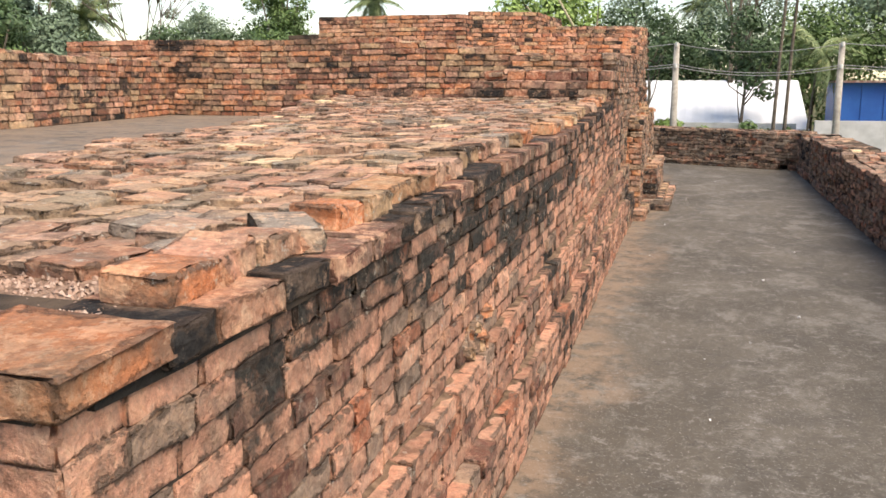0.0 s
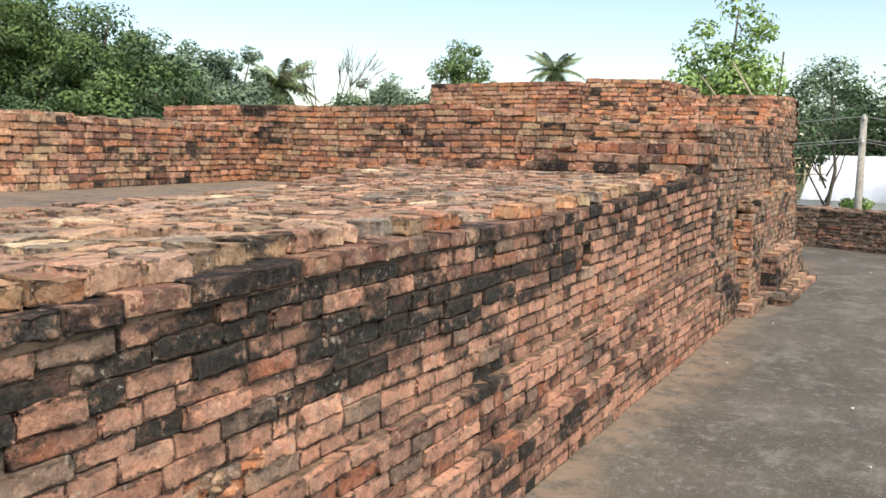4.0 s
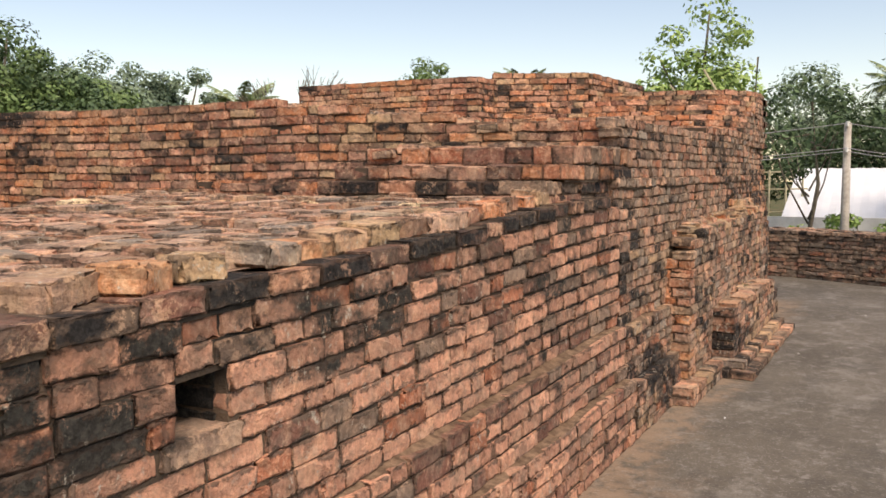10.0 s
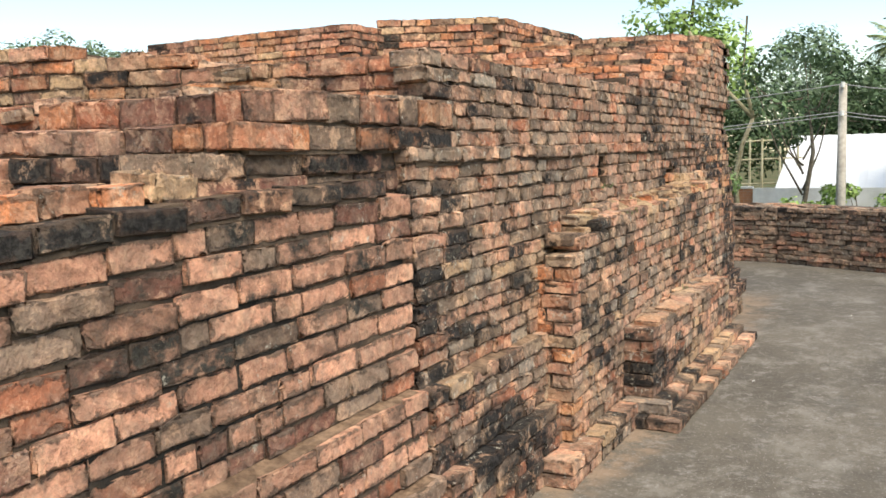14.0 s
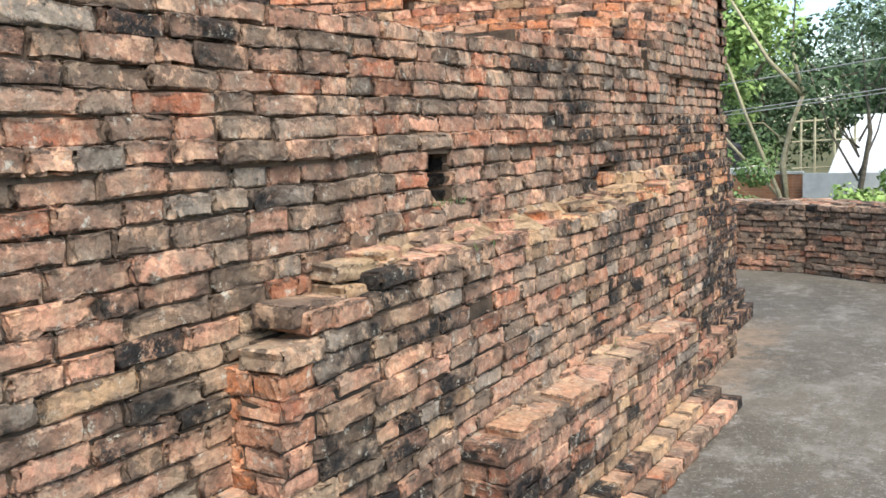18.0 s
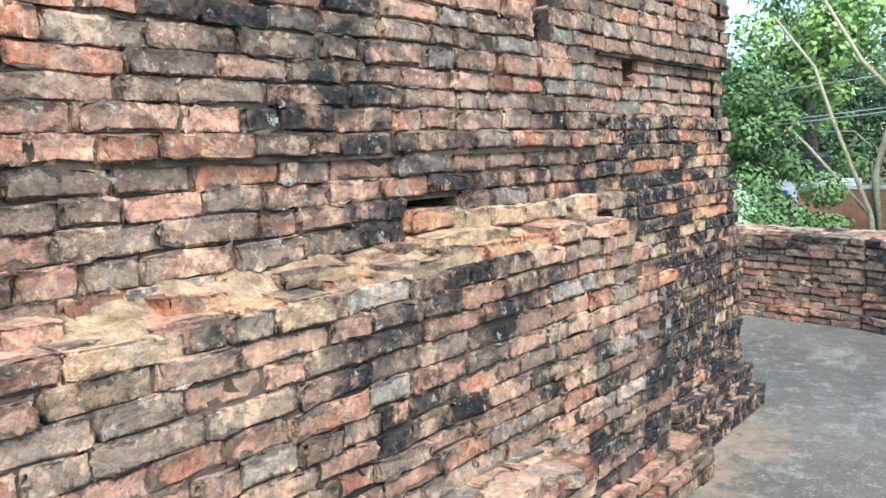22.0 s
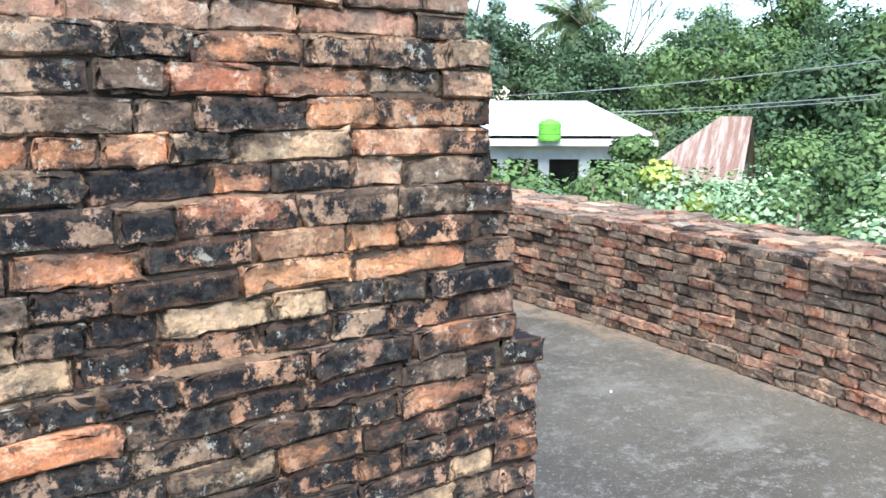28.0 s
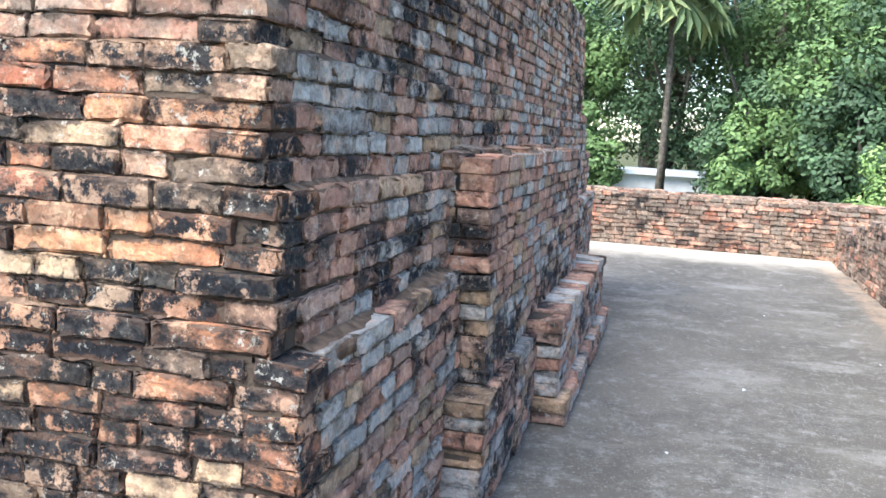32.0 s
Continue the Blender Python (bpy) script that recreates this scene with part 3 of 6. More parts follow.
class Masonry:
    """One wall, pier or block: a core of mortar with a skin of single bricks."""

    def __init__(self, name, label, category, kind="structure", seed=1, worn=None, recess=0.011, spots=()):
        self.worn, self.recess, self.spots = worn, recess, spots
        self.name, self.label, self.category, self.kind = name, label, category, kind
        self.bricks, self.core, self.rng = [], Heap(), random.Random(seed)

    def brick(self, x, y, z, out, length, height, mat, deep=0, tilt=0.0, lean=0.0, yaw=0.0, worn=None):
        r = self.rng
        ci = min(range(len(CLASSES)), key=lambda i: abs(CLASSES[i] - length))
        worn = self.worn if worn is None else worn
        w = r.randrange(6) if worn is None else min(5, max(0, worn + r.randrange(-1, 2)))
        ang = math.atan2(out[1], out[0]) - math.pi / 2 + yaw
        m = Matrix.Translation((x, y, z)) @ Euler((lean, tilt, ang)).to_matrix().to_4x4() @ Matrix.Diagonal((length / CLASSES[ci], 1, height / 0.056, 1))
        self.bricks.append(((ci, deep, w), m, mat))

    def lay(self, pts, zs, offset, mat, lo=None, hi=None, holes=(), convex=(), deep=0, rough=1.0, depth=0.34, mats=None, corner_trim=0.13, core=True, bend=None, lead=None):
        """Courses along a line of plan points; the face looks to the right of the way along it."""
        r = self.rng
        P = [Vector((p[0], p[1])) for p in pts]
        n = len(P) - 1
        dirs = [(P[i + 1] - P[i]).normalized() for i in range(n)]
        outs = [Vector((d.y, -d.x)) for d in dirs]
        for k in range(len(zs) - 1):
            z0, z1 = zs[k], zs[k + 1]
            zm = (z0 + z1) / 2
            lines = [P[i] + outs[i] * offset(i, zm) for i in range(n)]
            ends = []
            for i in range(n + 1):
                if i == 0:
                    ends.append(lines[0])
                elif i == n:
                    ends.append(P[n] + outs[n - 1] * offset(n - 1, zm))
                else:
                    a, d, c2, e = lines[i - 1], dirs[i - 1], lines[i], dirs[i]
                    det = d.x * e.y - d.y * e.x
                    if abs(det) < 0.02:
                        ends.append(lines[i])
                    else:
                        t = ((c2.x - a.x) * e.y - (c2.y - a.y) * e.x) / det
                        ends.append(a + d * t)
            for i in range(n):
                A, B = ends[i], ends[i + 1]
                L = (B - A).length
                if L < 0.03 or (B - A).dot(dirs[i]) < 0:
                    continue
                gaps = sorted((h[1], h[2]) for h in holes if h[0] == i and h[3] < zm < h[4])
                runs, s = [], 0.0
                for g0, g1 in gaps:
                    runs.append((s, g0))
                    s = g1
                runs.append((s, L))
                for ri, (s0, s1) in enumerate(runs):
                    if s1 - s0 < 0.04:
                        continue
                    a0, a1 = s0, s1
                    if i in convex and ri == len(runs) - 1 and k % 2:
                        a1 -= corner_trim
                    if i - 1 in convex and ri == 0 and not k % 2:
                        a0 += corner_trim
                    count = len(self.bricks)
                    self.run(A, dirs[i], outs[i], a0, a1, z0, z1, mat if mats is None else mats(k, i, zm), lo, hi, deep, rough, bend)
                    if lead and i - 1 in convex and ri == 0 and k % 2 and len(self.bricks) > count:
                        self.bricks[count] = self.bricks[count][:2] + (lead,)
                    if core:
                        c0 = s0 + (0.08 if ri == 0 and (i == 0 or i - 1 in convex) else 0.0)
                        c1 = s1 - (0.05 if ri == len(runs) - 1 and (i == n - 1 or i in convex) else 0.0)
                        step = 0.2
                        while c0 < c1 - 1e-4:
                            c2 = min(c0 + step, c1)
                            trio = [A + dirs[i] * c for c in (c0, (c0 + c2) / 2, c2)]
                            if all((lo is None or zm >= lo(q.x, q.y)) and (hi is None or zm <= hi(q.x, q.y)) for q in trio):
                                q0, q1 = A + dirs[i] * c0, A + dirs[i] * c2
                                q0, q1 = (q + outs[i] * ((bend(q.x, q.y, zm) if bend else 0.0) + 0.012 * wave(q.x, q.y, z0 * 2.5, 1.1, 3.0) * rough - self.recess * (0.6 + 0.4 * rough)) for q in (q0, q1))
                                w = outs[i] * depth
                                zz = [lift(q.x, q.y, z) - 0.012 for q in (q0, q1) for z in (z0, z1)]
                                v = [(q0.x - w.x, q0.y - w.y, zz[0]), (q1.x - w.x, q1.y - w.y, zz[2]), (q1.x, q1.y, zz[2]), (q0.x, q0.y, zz[0]), (q0.x - w.x, q0.y - w.y, zz[1]), (q1.x - w.x, q1.y - w.y, zz[3]), (q1.x, q1.y, zz[3]), (q0.x, q0.y, zz[1])]
                                self.core.add(v, [(0, 1, 2, 3), (7, 6, 5, 4), (0, 4, 5, 1), (1, 5, 6, 2), (2, 6, 7, 3), (3, 7, 4, 0)])
                            c0 = c2

    def run(self, A, d, out, s0, s1, z0, z1, mat, lo, hi, deep, rough, bend=None):
        r = self.rng
        s = s0
        zm = (z0 + z1) / 2
        while s < s1 - 0.02:
            u = r.random()
            ln = r.uniform(0.19, 0.26) if u < 0.55 else r.uniform(0.10, 0.14) if u < 0.78 else r.uniform(0.14, 0.2)
            if s1 - s - ln < 0.07:
                ln = s1 - s
            if ln > 0.3:
                ln /= 2
            p = A + d * (s + ln / 2)
            s += ln
            if lo is not None and zm < lo(p.x, p.y) or hi is not None and zm > hi(p.x, p.y):
                continue
            o = 0.012 * wave(p.x, p.y, z0 * 2.5, 1.1, 3.0) * rough + max(-0.006, r.gauss(0, 0.0045)) * rough
            if bend:
                o += bend(p.x, p.y, zm)
            if r.random() < 0.04:
                o -= r.uniform(0.003, 0.007)
            h = z1 - z0
            hb = h * r.uniform(0.92, 0.985)
            laid = mat
            if out.x > 0.7:
                for sy, sz, sm in self.spots:
                    if abs(sy - p.y) < ln / 2 and z0 <= sz - lift(p.x, p.y, z0) + z0 < z1:
                        laid = sm
            z = lift(p.x, p.y, z0) + r.gauss(0, 0.0015)
            self.brick(p.x + out.x * o, p.y + out.y * o, z, out, ln - r.uniform(0.002, 0.007), hb, laid, deep, r.gauss(0, 0.018) * rough, r.gauss(0, 0.035), r.gauss(0, 0.015) * rough)

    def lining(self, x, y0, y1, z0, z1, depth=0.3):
        """Near-black bricks round the inside of an opening in the face; its shade is in their colour."""
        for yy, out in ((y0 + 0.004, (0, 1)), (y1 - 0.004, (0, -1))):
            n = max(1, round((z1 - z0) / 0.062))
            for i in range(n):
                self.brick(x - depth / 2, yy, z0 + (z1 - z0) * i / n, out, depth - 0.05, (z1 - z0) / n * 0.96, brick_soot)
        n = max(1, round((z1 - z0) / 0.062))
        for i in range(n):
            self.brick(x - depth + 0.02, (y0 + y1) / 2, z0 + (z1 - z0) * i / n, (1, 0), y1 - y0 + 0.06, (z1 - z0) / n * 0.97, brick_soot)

    def pave(self, x0, x1, y0, y1, z, mat, inside=None, lift_z=0.02, jitter=1.0, step_x=0.14, z_at=None):
        """Bricks bedded flat on a top; they show their upper sides."""
        r = self.rng
        x = x0
        while x < x1:
            w = step_x * r.uniform(0.85, 1.15)
            y = y0 + r.uniform(-0.1, 0.0)
            while y < y1:
                ln = r.uniform(0.12, 0.25)
                px, py = x + w / 2, y + ln / 2
                y += ln
                if px > x1 or py > y1 or py < y0 or inside and not inside(px, py):
                    continue
                zz = (z_at(px, py) if z_at else z) + r.uniform(-0.6, 0.5) * lift_z
                self.brick(px + 0.06 + r.uniform(-0.02, 0.02) * jitter, py, zz - 0.05, (1, 0), ln * r.uniform(0.82, 1.0), 0.056 * r.uniform(0.8, 1.1), mat, 0, r.gauss(0, 0.05) * jitter, r.gauss(0, 0.05) * jitter, r.gauss(0, 0.16) * jitter, worn=4)
            x += w

    def finish(self, near, limit=300, extra=()):
        where, verts, renum = {}, [], []
        for v in self.core.v:
            q = tuple(round(a, 3) for a in v)
            if q not in where:
                where[q] = len(verts)
                verts.append(q)
            renum.append(where[q])
        faces = {}
        for f in self.core.f:
            g = tuple(renum[i] for i in f)
            if len(set(g)) == len(g):
                faces.setdefault(tuple(sorted(g)), g)
        root = empty(self.name, 0, 0, 0)
        tagged(root, self.label, self.category, "", self.kind)
        if verts:
            mesh_object("mortar", verts, list(faces.values()), mortar, root, "brown earthy mortar")["kind"] = "stuff"
        chosen, rest = [], []
        for bk in self.bricks:
            t = bk[1].translation
            (chosen if near(t) else rest).append(bk)
        if len(chosen) > limit:
            keep = set(self.rng.sample(range(len(chosen)), limit)) if limit else set()
            rest += [q for j, q in enumerate(chosen) if j not in keep]
            chosen = [q for j, q in enumerate(chosen) if j in keep]
        for key, m, mat in chosen:
            ob = new("brick", shared_mesh(key, mat))
            ob.parent = root
            ob.matrix_basis = m
        if rest:
            names = sorted({q[2].name for q in rest})
            vs, fs, mi, ls, sm, n = [], [], [], [], [], 0
            for key, m, mat in rest:
                v, f = VARIANTS[key]
                a = np.array(m)
                vs.append(v @ a[:3, :3].T + a[:3, 3])
                fs.extend([tuple(i + n for i in q) for q in f])
                mi.extend([names.index(mat.name)] * len(f))
                ls.append(LOCAL[key])
                sm.extend(FLAT[key])
                n += len(v)
            ob = mesh_object("brickwork", np.concatenate(vs), fs, [bpy.data.materials[q] for q in names], root, "", False, mi)
            ob.data.polygons.foreach_set("use_smooth", np.array(sm, dtype=bool))
            ob.data.attributes.new("local", "FLOAT_VECTOR", "POINT").data.foreach_set("vector", np.concatenate(ls).astype(np.float32).reshape(-1))
            ob["kind"] = "stuff"
        return root


def low_rise(y):
    """The low wall climbs a little, and steeply near its steps."""
    return float(np.interp(y, (0.8, 1.1, 1.7, 2.5, 3.3, 4.2, 5.5, 6.3, 7.0, 8.1, 8.7, 9.04), (-0.037, -0.045, -0.047, -0.034, -0.014, 0.0, 0.013, 0.025, 0.058, 0.132, 0.15, 0.155)))


def lift(x, y, z):
    """Old courses sag and rise a little along a wall."""
    if 0.7 < y < 9.06 and -3.6 < x < 0 and z < 1.25:
        z += low_rise(y) * z / 1.16
    return z + 0.016 * wave(x, y, 0, 0.55, 5.0) * min(1.0, z / 0.5) + 0.006 * wave(x, y, z, 2.0, 8.0) * min(1.0, z / 0.3)


def heights(z0, z1, h, seed):
    r = random.Random(seed)
    zs = [z0]
    while zs[-1] < z1 - h * 0.5:
        zs.append(zs[-1] + h * r.uniform(0.92, 1.08))
    k = (z1 - z0) / (zs[-1] - z0)
    return [z0 + (z - z0) * k for z in zs]


# ---- ground and floor ----
h = Heap()
h.box(-400, 400, -400, 400, -2.4, -2.0)
tagged(h.made("ground", soil), "bare brown earth ground around the ruin", "ground", "", "structure")
h = Heap()
h.v = [(-11.6, -6, -0.3), (2.9, -6, -0.3), (2.9, 17.4, -0.3), (-0.5, 18.8, -0.3), (-11.6, 19.9, -0.3), (-11.6, -6, 0), (2.9, -6, 0), (2.9, 17.4, 0), (-0.5, 18.8, 0), (-11.6, 19.9, 0)]
h.f = [(4, 3, 2, 1, 0), (5, 6, 7, 8, 9), (0, 1, 6, 5), (1, 2, 7, 6), (2, 3, 8, 7), (3, 4, 9, 8), (4, 0, 5, 9)]
tagged(h.made("floor", concrete), "dark grey weathered cement walkway with pale scuffs", "floor", "", "structure")
h = Heap()
h.box(-11.55, 2.85, -5.95, 17.3, -2.0, -0.3)
tagged(h.made("base_wall", mortar), "earthen base under the walkway", "base", "", "structure")

# ---- the long low wall beside the walkway ----


def low_off(i, z):
    if i == 0:
        return 0.0
    return (0.105 if z < 0.30 else 0.05 if z < 0.60 else 0.0) if i == 1 else 0.0


low = Masonry("wall_low", "long low old brick wall with stained worn courses", "wall", seed=3, worn=2, recess=0.011)
zs_low = heights(0.0, 1.16, 0.0637, 1)
low_pts = [(-3.2, 0.81), (-0.705, 0.81), (-0.752, 9.04)]
HOLE1 = (1, 5.72 - 0.81 - 0.03, 5.72 - 0.81 + 0.15, 0.885, 1.02)
HOLLOW = (1, 2.82 - 0.81, 3.03 - 0.81, 0.58, 0.69)
low.lay(low_pts, zs_low, low_off, brick_wall, convex=(0,), holes=[HOLE1, HOLLOW])
top = zs_low[-1]
low.lay([(-3.2, 0.80), (-0.69, 0.80), (-0.755, 8.9)], [top, top + 0.058], lambda i, z: 0.008, brick_cap, convex=(0,), deep=1, corner_trim=0.22, mats=lambda k, i, z: brick_cap if i else brick_step)
low.core.box(-3.6, -1.6, 1.05, 9.5, 0.0, 1.14)
low.core.box(-1.6, -1.05, 1.05, 9.5, 1.05, 1.15)
rr = random.Random(19)
for k in range(22):
    low.brick(-0.70 - 0.002 * k, 2.81 + 0.23 * rr.random(), 0.565 + 0.0055 * k, (1, 0), rr.uniform(0.07, 0.13), rr.uniform(0.03, 0.05), brick_tan, 0, rr.gauss(0, 0.15), rr.gauss(0, 0.15), rr.gauss(0, 0.5), worn=5)


def on_top(x, y):
    return x > -2.45 - 0.2 * max(0, y - 2.6)


def bed(x, y):
    """Top of the earth that the rubble lies in."""
    return lift(-0.8, y, 1.218) - 0.003 + 0.010 * wave(x, y, 0, 2.0) + 0.009 * wave(x, y, 0.0, 6.0, 3.0) + 0.004 * wave(x, y, 0.0, 23.0, 7.0)


low.pave(-3.5, -0.93, 0.98, 8.15, 1.235, brick_rubble, inside=lambda x, y: on_top(x, y) and not (x > -1.5 and y < 1.33), lift_z=0.013, jitter=0.7, step_x=0.115, z_at=lambda x, y: lift(-0.8, y, 1.218) + 0.015 + 0.010 * wave(x, y, 0, 2.0))
r = random.Random(8)
y = 1.13
while y < 8.0:
    ln = r.uniform(0.14, 0.24) if y < 2.4 else r.uniform(0.10, 0.21)
    if y < 2.4 or r.random() < (0.3 if 4.35 < y < 4.95 else 0.92):
        low.brick(-0.757 - 0.008 * y + r.uniform(-0.035, 0.02), y + ln / 2, lift(-0.8, y + ln / 2, 1.218) - (0.016 if y > 6.2 else 0.006), (1, 0), ln * 0.97, r.uniform(0.056, 0.07), brick_edge, 0, r.gauss(0, 0.04), r.gauss(0, 0.05), r.gauss(0, 0.2), worn=5)
    y += ln
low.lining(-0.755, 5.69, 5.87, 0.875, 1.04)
low_root = low.finish(lambda t: t.y < 6.0 and t.z < 1.26 and t.x > -0.80 and t.z > 0.55)
# dusty earth that the rubble of the top is bedded in
cells = {}
verts, faces = [], []
for i in range(52):
    for j in range(146):
        x, y = -3.40 + 0.05 * i, 0.95 + 0.05 * j
        if on_top(x - 0.06, y):
            cells[i, j] = len(verts)
            verts.append((x, y, bed(x, y)))
for i, j in cells:
    q = [cells.get(k) for k in ((i, j), (i + 1, j), (i + 1, j + 1), (i, j + 1))]
    if None not in q:
        faces.append(tuple(q))
mesh_object("earth_bedding", verts, faces, dirt_top, low_root, "dusty pinkish earth between the bricks", True)

# ---- terrace behind the low wall ----
h = Heap()
h.box(-8.0, -1.2, -1.0, 9.3, 0.9, 1.15)
tagged(h.made("terrace_floor", concrete), "grey cement floor of the sunken upper terrace", "floor", "", "structure")

inner = Masonry("wall_inner", "orange brick wall closing the sunken terrace", "wall", seed=5)
inner.lay([(-5.25, -1.0), (-5.25, 6.1), (-5.88, 9.06)], heights(1.15, 1.745, 0.06, 2), lambda i, z: 0, brick_inner)
inner.core.box(-9.0, -5.5, -1.0, 6.3, 1.15, 1.73)
inner.core.box(-9.0, -5.95, 6.2, 9.3, 1.15, 1.73)
inner.pave(-6.6, -5.3, 4.0, 9.0, 1.755, brick_rubble, inside=lambda x, y: x < -5.3 - max(0, y - 6.1) * 0.21)
inner.pave(-8.9, -6.0, -0.9, 9.0, 1.745, brick_rubble, inside=lambda x, y: (not 4.0 < y < 9.0 or x < -6.6) and wave(x, y, 0, 3.0) > -0.05, step_x=0.2)
inner.finish(lambda t: t.y > 6.5 and t.z < 1.8 and t.x > -6.1)

def high_top(x, y):
    if y < 9.36:
        return 1.62
    if y < 13.5:
        return 1.79 + 0.025 * (y - 9.2) + 0.02 * wave(x, y, 0, 1.4)
    return min(2.37, 1.90 + (y - 13.5) / 2.6)


# ---- the stepped platform ----
plat = Masonry("wall_platform", "stepped platform of orange-brown weathered bricks", "wall", seed=7)


def plat_top(x, y):
    return 1.98 - 0.12 * max(0.0, min(1.7, x + 3.2)) + 0.02 * wave(x, y, 0, 1.2)


plat.lay([(-7.2, 9.0), (-6.0, 9.06), (-2.8, 9.1), (-0.9, 9.36)], heights(1.15, 1.99, 0.0605, 3), lambda i, z: 0.05 if z < 1.36 else 0.02 if z < 1.45 else 0.0, brick_inner, hi=plat_top)
plat.core.box(-7.1, -2.6, 9.35, 13.6, 1.0, 1.88)
plat.core.box(-2.6, -1.1, 9.55, 13.6, 1.0, 1.72)
plat.pave(-7.0, -0.98, 9.3, 13.3, 1.9, brick_rubble, z_at=lambda x, y: min(plat_top(x, y), high_top(x, y) if x > -1.6 else 9) - 0.005)
plat.finish(lambda t: t.y < 9.4)

steps = Masonry("wall_steps", "two worn brick steps at the end of the low wall", "steps", seed=9)
for y0, x0, x1, zs, mt in ((8.1, -2.12, -0.815, (1.32, 1.385, 1.455), brick_cap), (8.22, -2.1, -0.79, (1.457, 1.53), brick_step), (8.4, -2.0, -0.79, (1.532, 1.625), brick_step)):
    steps.lay([(x0, 9.1), (x0, y0 + 0.05), (x1, y0), (x1 - 0.005, 9.45)], list(zs), lambda i, z: 0.0, mt, convex=(0, 1), deep=1, corner_trim=0.22, depth=0.22)
    steps.core.box(x0 + 0.15, x1 - 0.15, y0 + 0.14, 9.2, zs[0] - 0.06, zs[-1] - 0.012)
steps.pave(-1.95, -1.05, 8.5, 9.1, 1.63, brick_rubble)
steps.finish(lambda t: True)

# ---- the high wall along the walkway, its corner and its north face ----
SPOTS = [(y, z, brick_cream) for y, z in ((14.66, 1.01), (15.07, 0.924), (15.14, 0.888), (14.36, 0.938), (14.78, 1.322), (14.84, 1.309), (14.63, 1.303), (14.77, 1.016), (15.04, 1.012), (14.6, 1.128), (14.71, 0.748), (14.56, 0.72), (15.1, 0.55), (15.25, 0.6), (14.21, 0.94), (14.12, 1.0))]
SPOTS += [(y, z, brick_bright) for y, z in ((14.45, 1.134), (14.92, 1.134), (14.93, 1.074), (15.09, 1.077), (14.39, 1.071), (15.04, 1.157), (14.44, 0.813), (14.68, 0.816), (14.83, 0.755), (15.0, 0.693), (15.28, 0.892), (15.31, 0.821), (15.07, 0.764), (15.23, 0.757), (14.12, 1.32), (14.12, 0.8))]
SPOTS += [(y, z, brick_black) for y, z in ((14.59, 1.059), (14.35, 1.053), (14.5, 0.992), (14.89, 0.889), (14.81, 0.823), (14.57, 0.949), (14.5, 1.196), (14.35, 1.208), (14.72, 1.106), (15.19, 0.95), (15.17, 1.014), (14.46, 1.261), (14.84, 1.256), (14.71, 1.364), (14.47, 0.876), (14.33, 0.873), (14.87, 0.676), (14.32, 0.782), (15.28, 1.033))]
high = Masonry("wall_high", "tall old brick wall with black crust and lichen", "wall", seed=13, worn=4, recess=0.013, spots=SPOTS)


def high_off(i, z):
    return 0.115 if z < 0.33 else 0.05 if z < 0.62 else 0.022 if 1.385 < z < 1.45 else 0.0


def corner_off(i, z):
    if i == 0:
        return 0.032 if z < 0.91 else 0.012 if z < 1.21 else -0.012 if z < 1.5 else -0.04 if z < 1.78 else 0.0
    return 0.12 if z < 0.88 else 0.05 if z < 1.21 else 0.01 if z < 1.5 else -0.03


def high_bend(x, y, z):
    """The face leans back upwards, and bulges near the corner."""
    k = max(0.0, min(1.0, (y - 12.2) / 1.0))
    return -(0.09 - 0.08 * k) * max(0.0, z - 1.0) - 0.03 * max(0.0, z - 1.3)


zs_high = heights(0.0, 2.38, 0.0605, 5)
Y0 = 9.075
HOLE2 = (0, 11.16 - Y0, 11.32 - Y0, 1.21, 1.385)
CAVE = (0, 12.66 - Y0, 12.90 - Y0, 1.2, 1.30)
NOTCH = (0, 13.34 - Y0, 13.46 - Y0, 1.74, 1.87)
high.lay([(-0.755, Y0), (-0.785, 13.75)], zs_high, high_off, brick_core, hi=high_top, holes=[HOLE2, CAVE, NOTCH], bend=high_bend, mats=lambda k, i, z: brick_upper if z > 1.18 else brick_core)
high.lay([(-0.785, 13.75), (-0.83, 15.30), (-7.2, 15.30)], zs_high, corner_off, brick_corner, hi=high_top, convex=(0,), bend=high_bend, holes=[(0, 0.35, 0.47, 1.66, 1.75)], lead=brick_corner, mats=lambda k, i, z: brick_north if i else brick_upper if z > 1.52 else brick_corner)
north = Masonry("wall_north", "shaded old brick wall leaning back, black and grey", "wall", seed=14)
north.bricks = [q for q in high.bricks if q[2] is brick_north]
high.bricks = [q for q in high.bricks if q[2] is not brick_north]
high.core.box(-6.5, -1.75, 9.3, 15.0, 0.0, 1.75)
high.core.box(-1.75, -1.0, 9.65, 15.0, 1.55, 1.72)
high.core.box(-6.5, -1.2, 14.5, 15.0, 1.7, 2.33)
high.pave(-2.3, -0.95, 14.3, 15.15, 2.335, brick_rubble, inside=lambda x, y: y > 14.62 + 0.5 * (x + 1.2))
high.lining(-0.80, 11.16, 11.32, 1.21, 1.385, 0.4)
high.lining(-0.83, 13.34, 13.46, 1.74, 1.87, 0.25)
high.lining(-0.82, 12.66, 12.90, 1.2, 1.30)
high.finish(lambda t: 13.4 < t.y < 15.6 and t.x > -2.3 and t.z < 1.7)
north.finish(lambda t: t.x > -2.4 and t.z < 1.75)

upper = Masonry("wall_upper", "upper block of orange bricks on the platform", "wall", seed=15, worn=3)


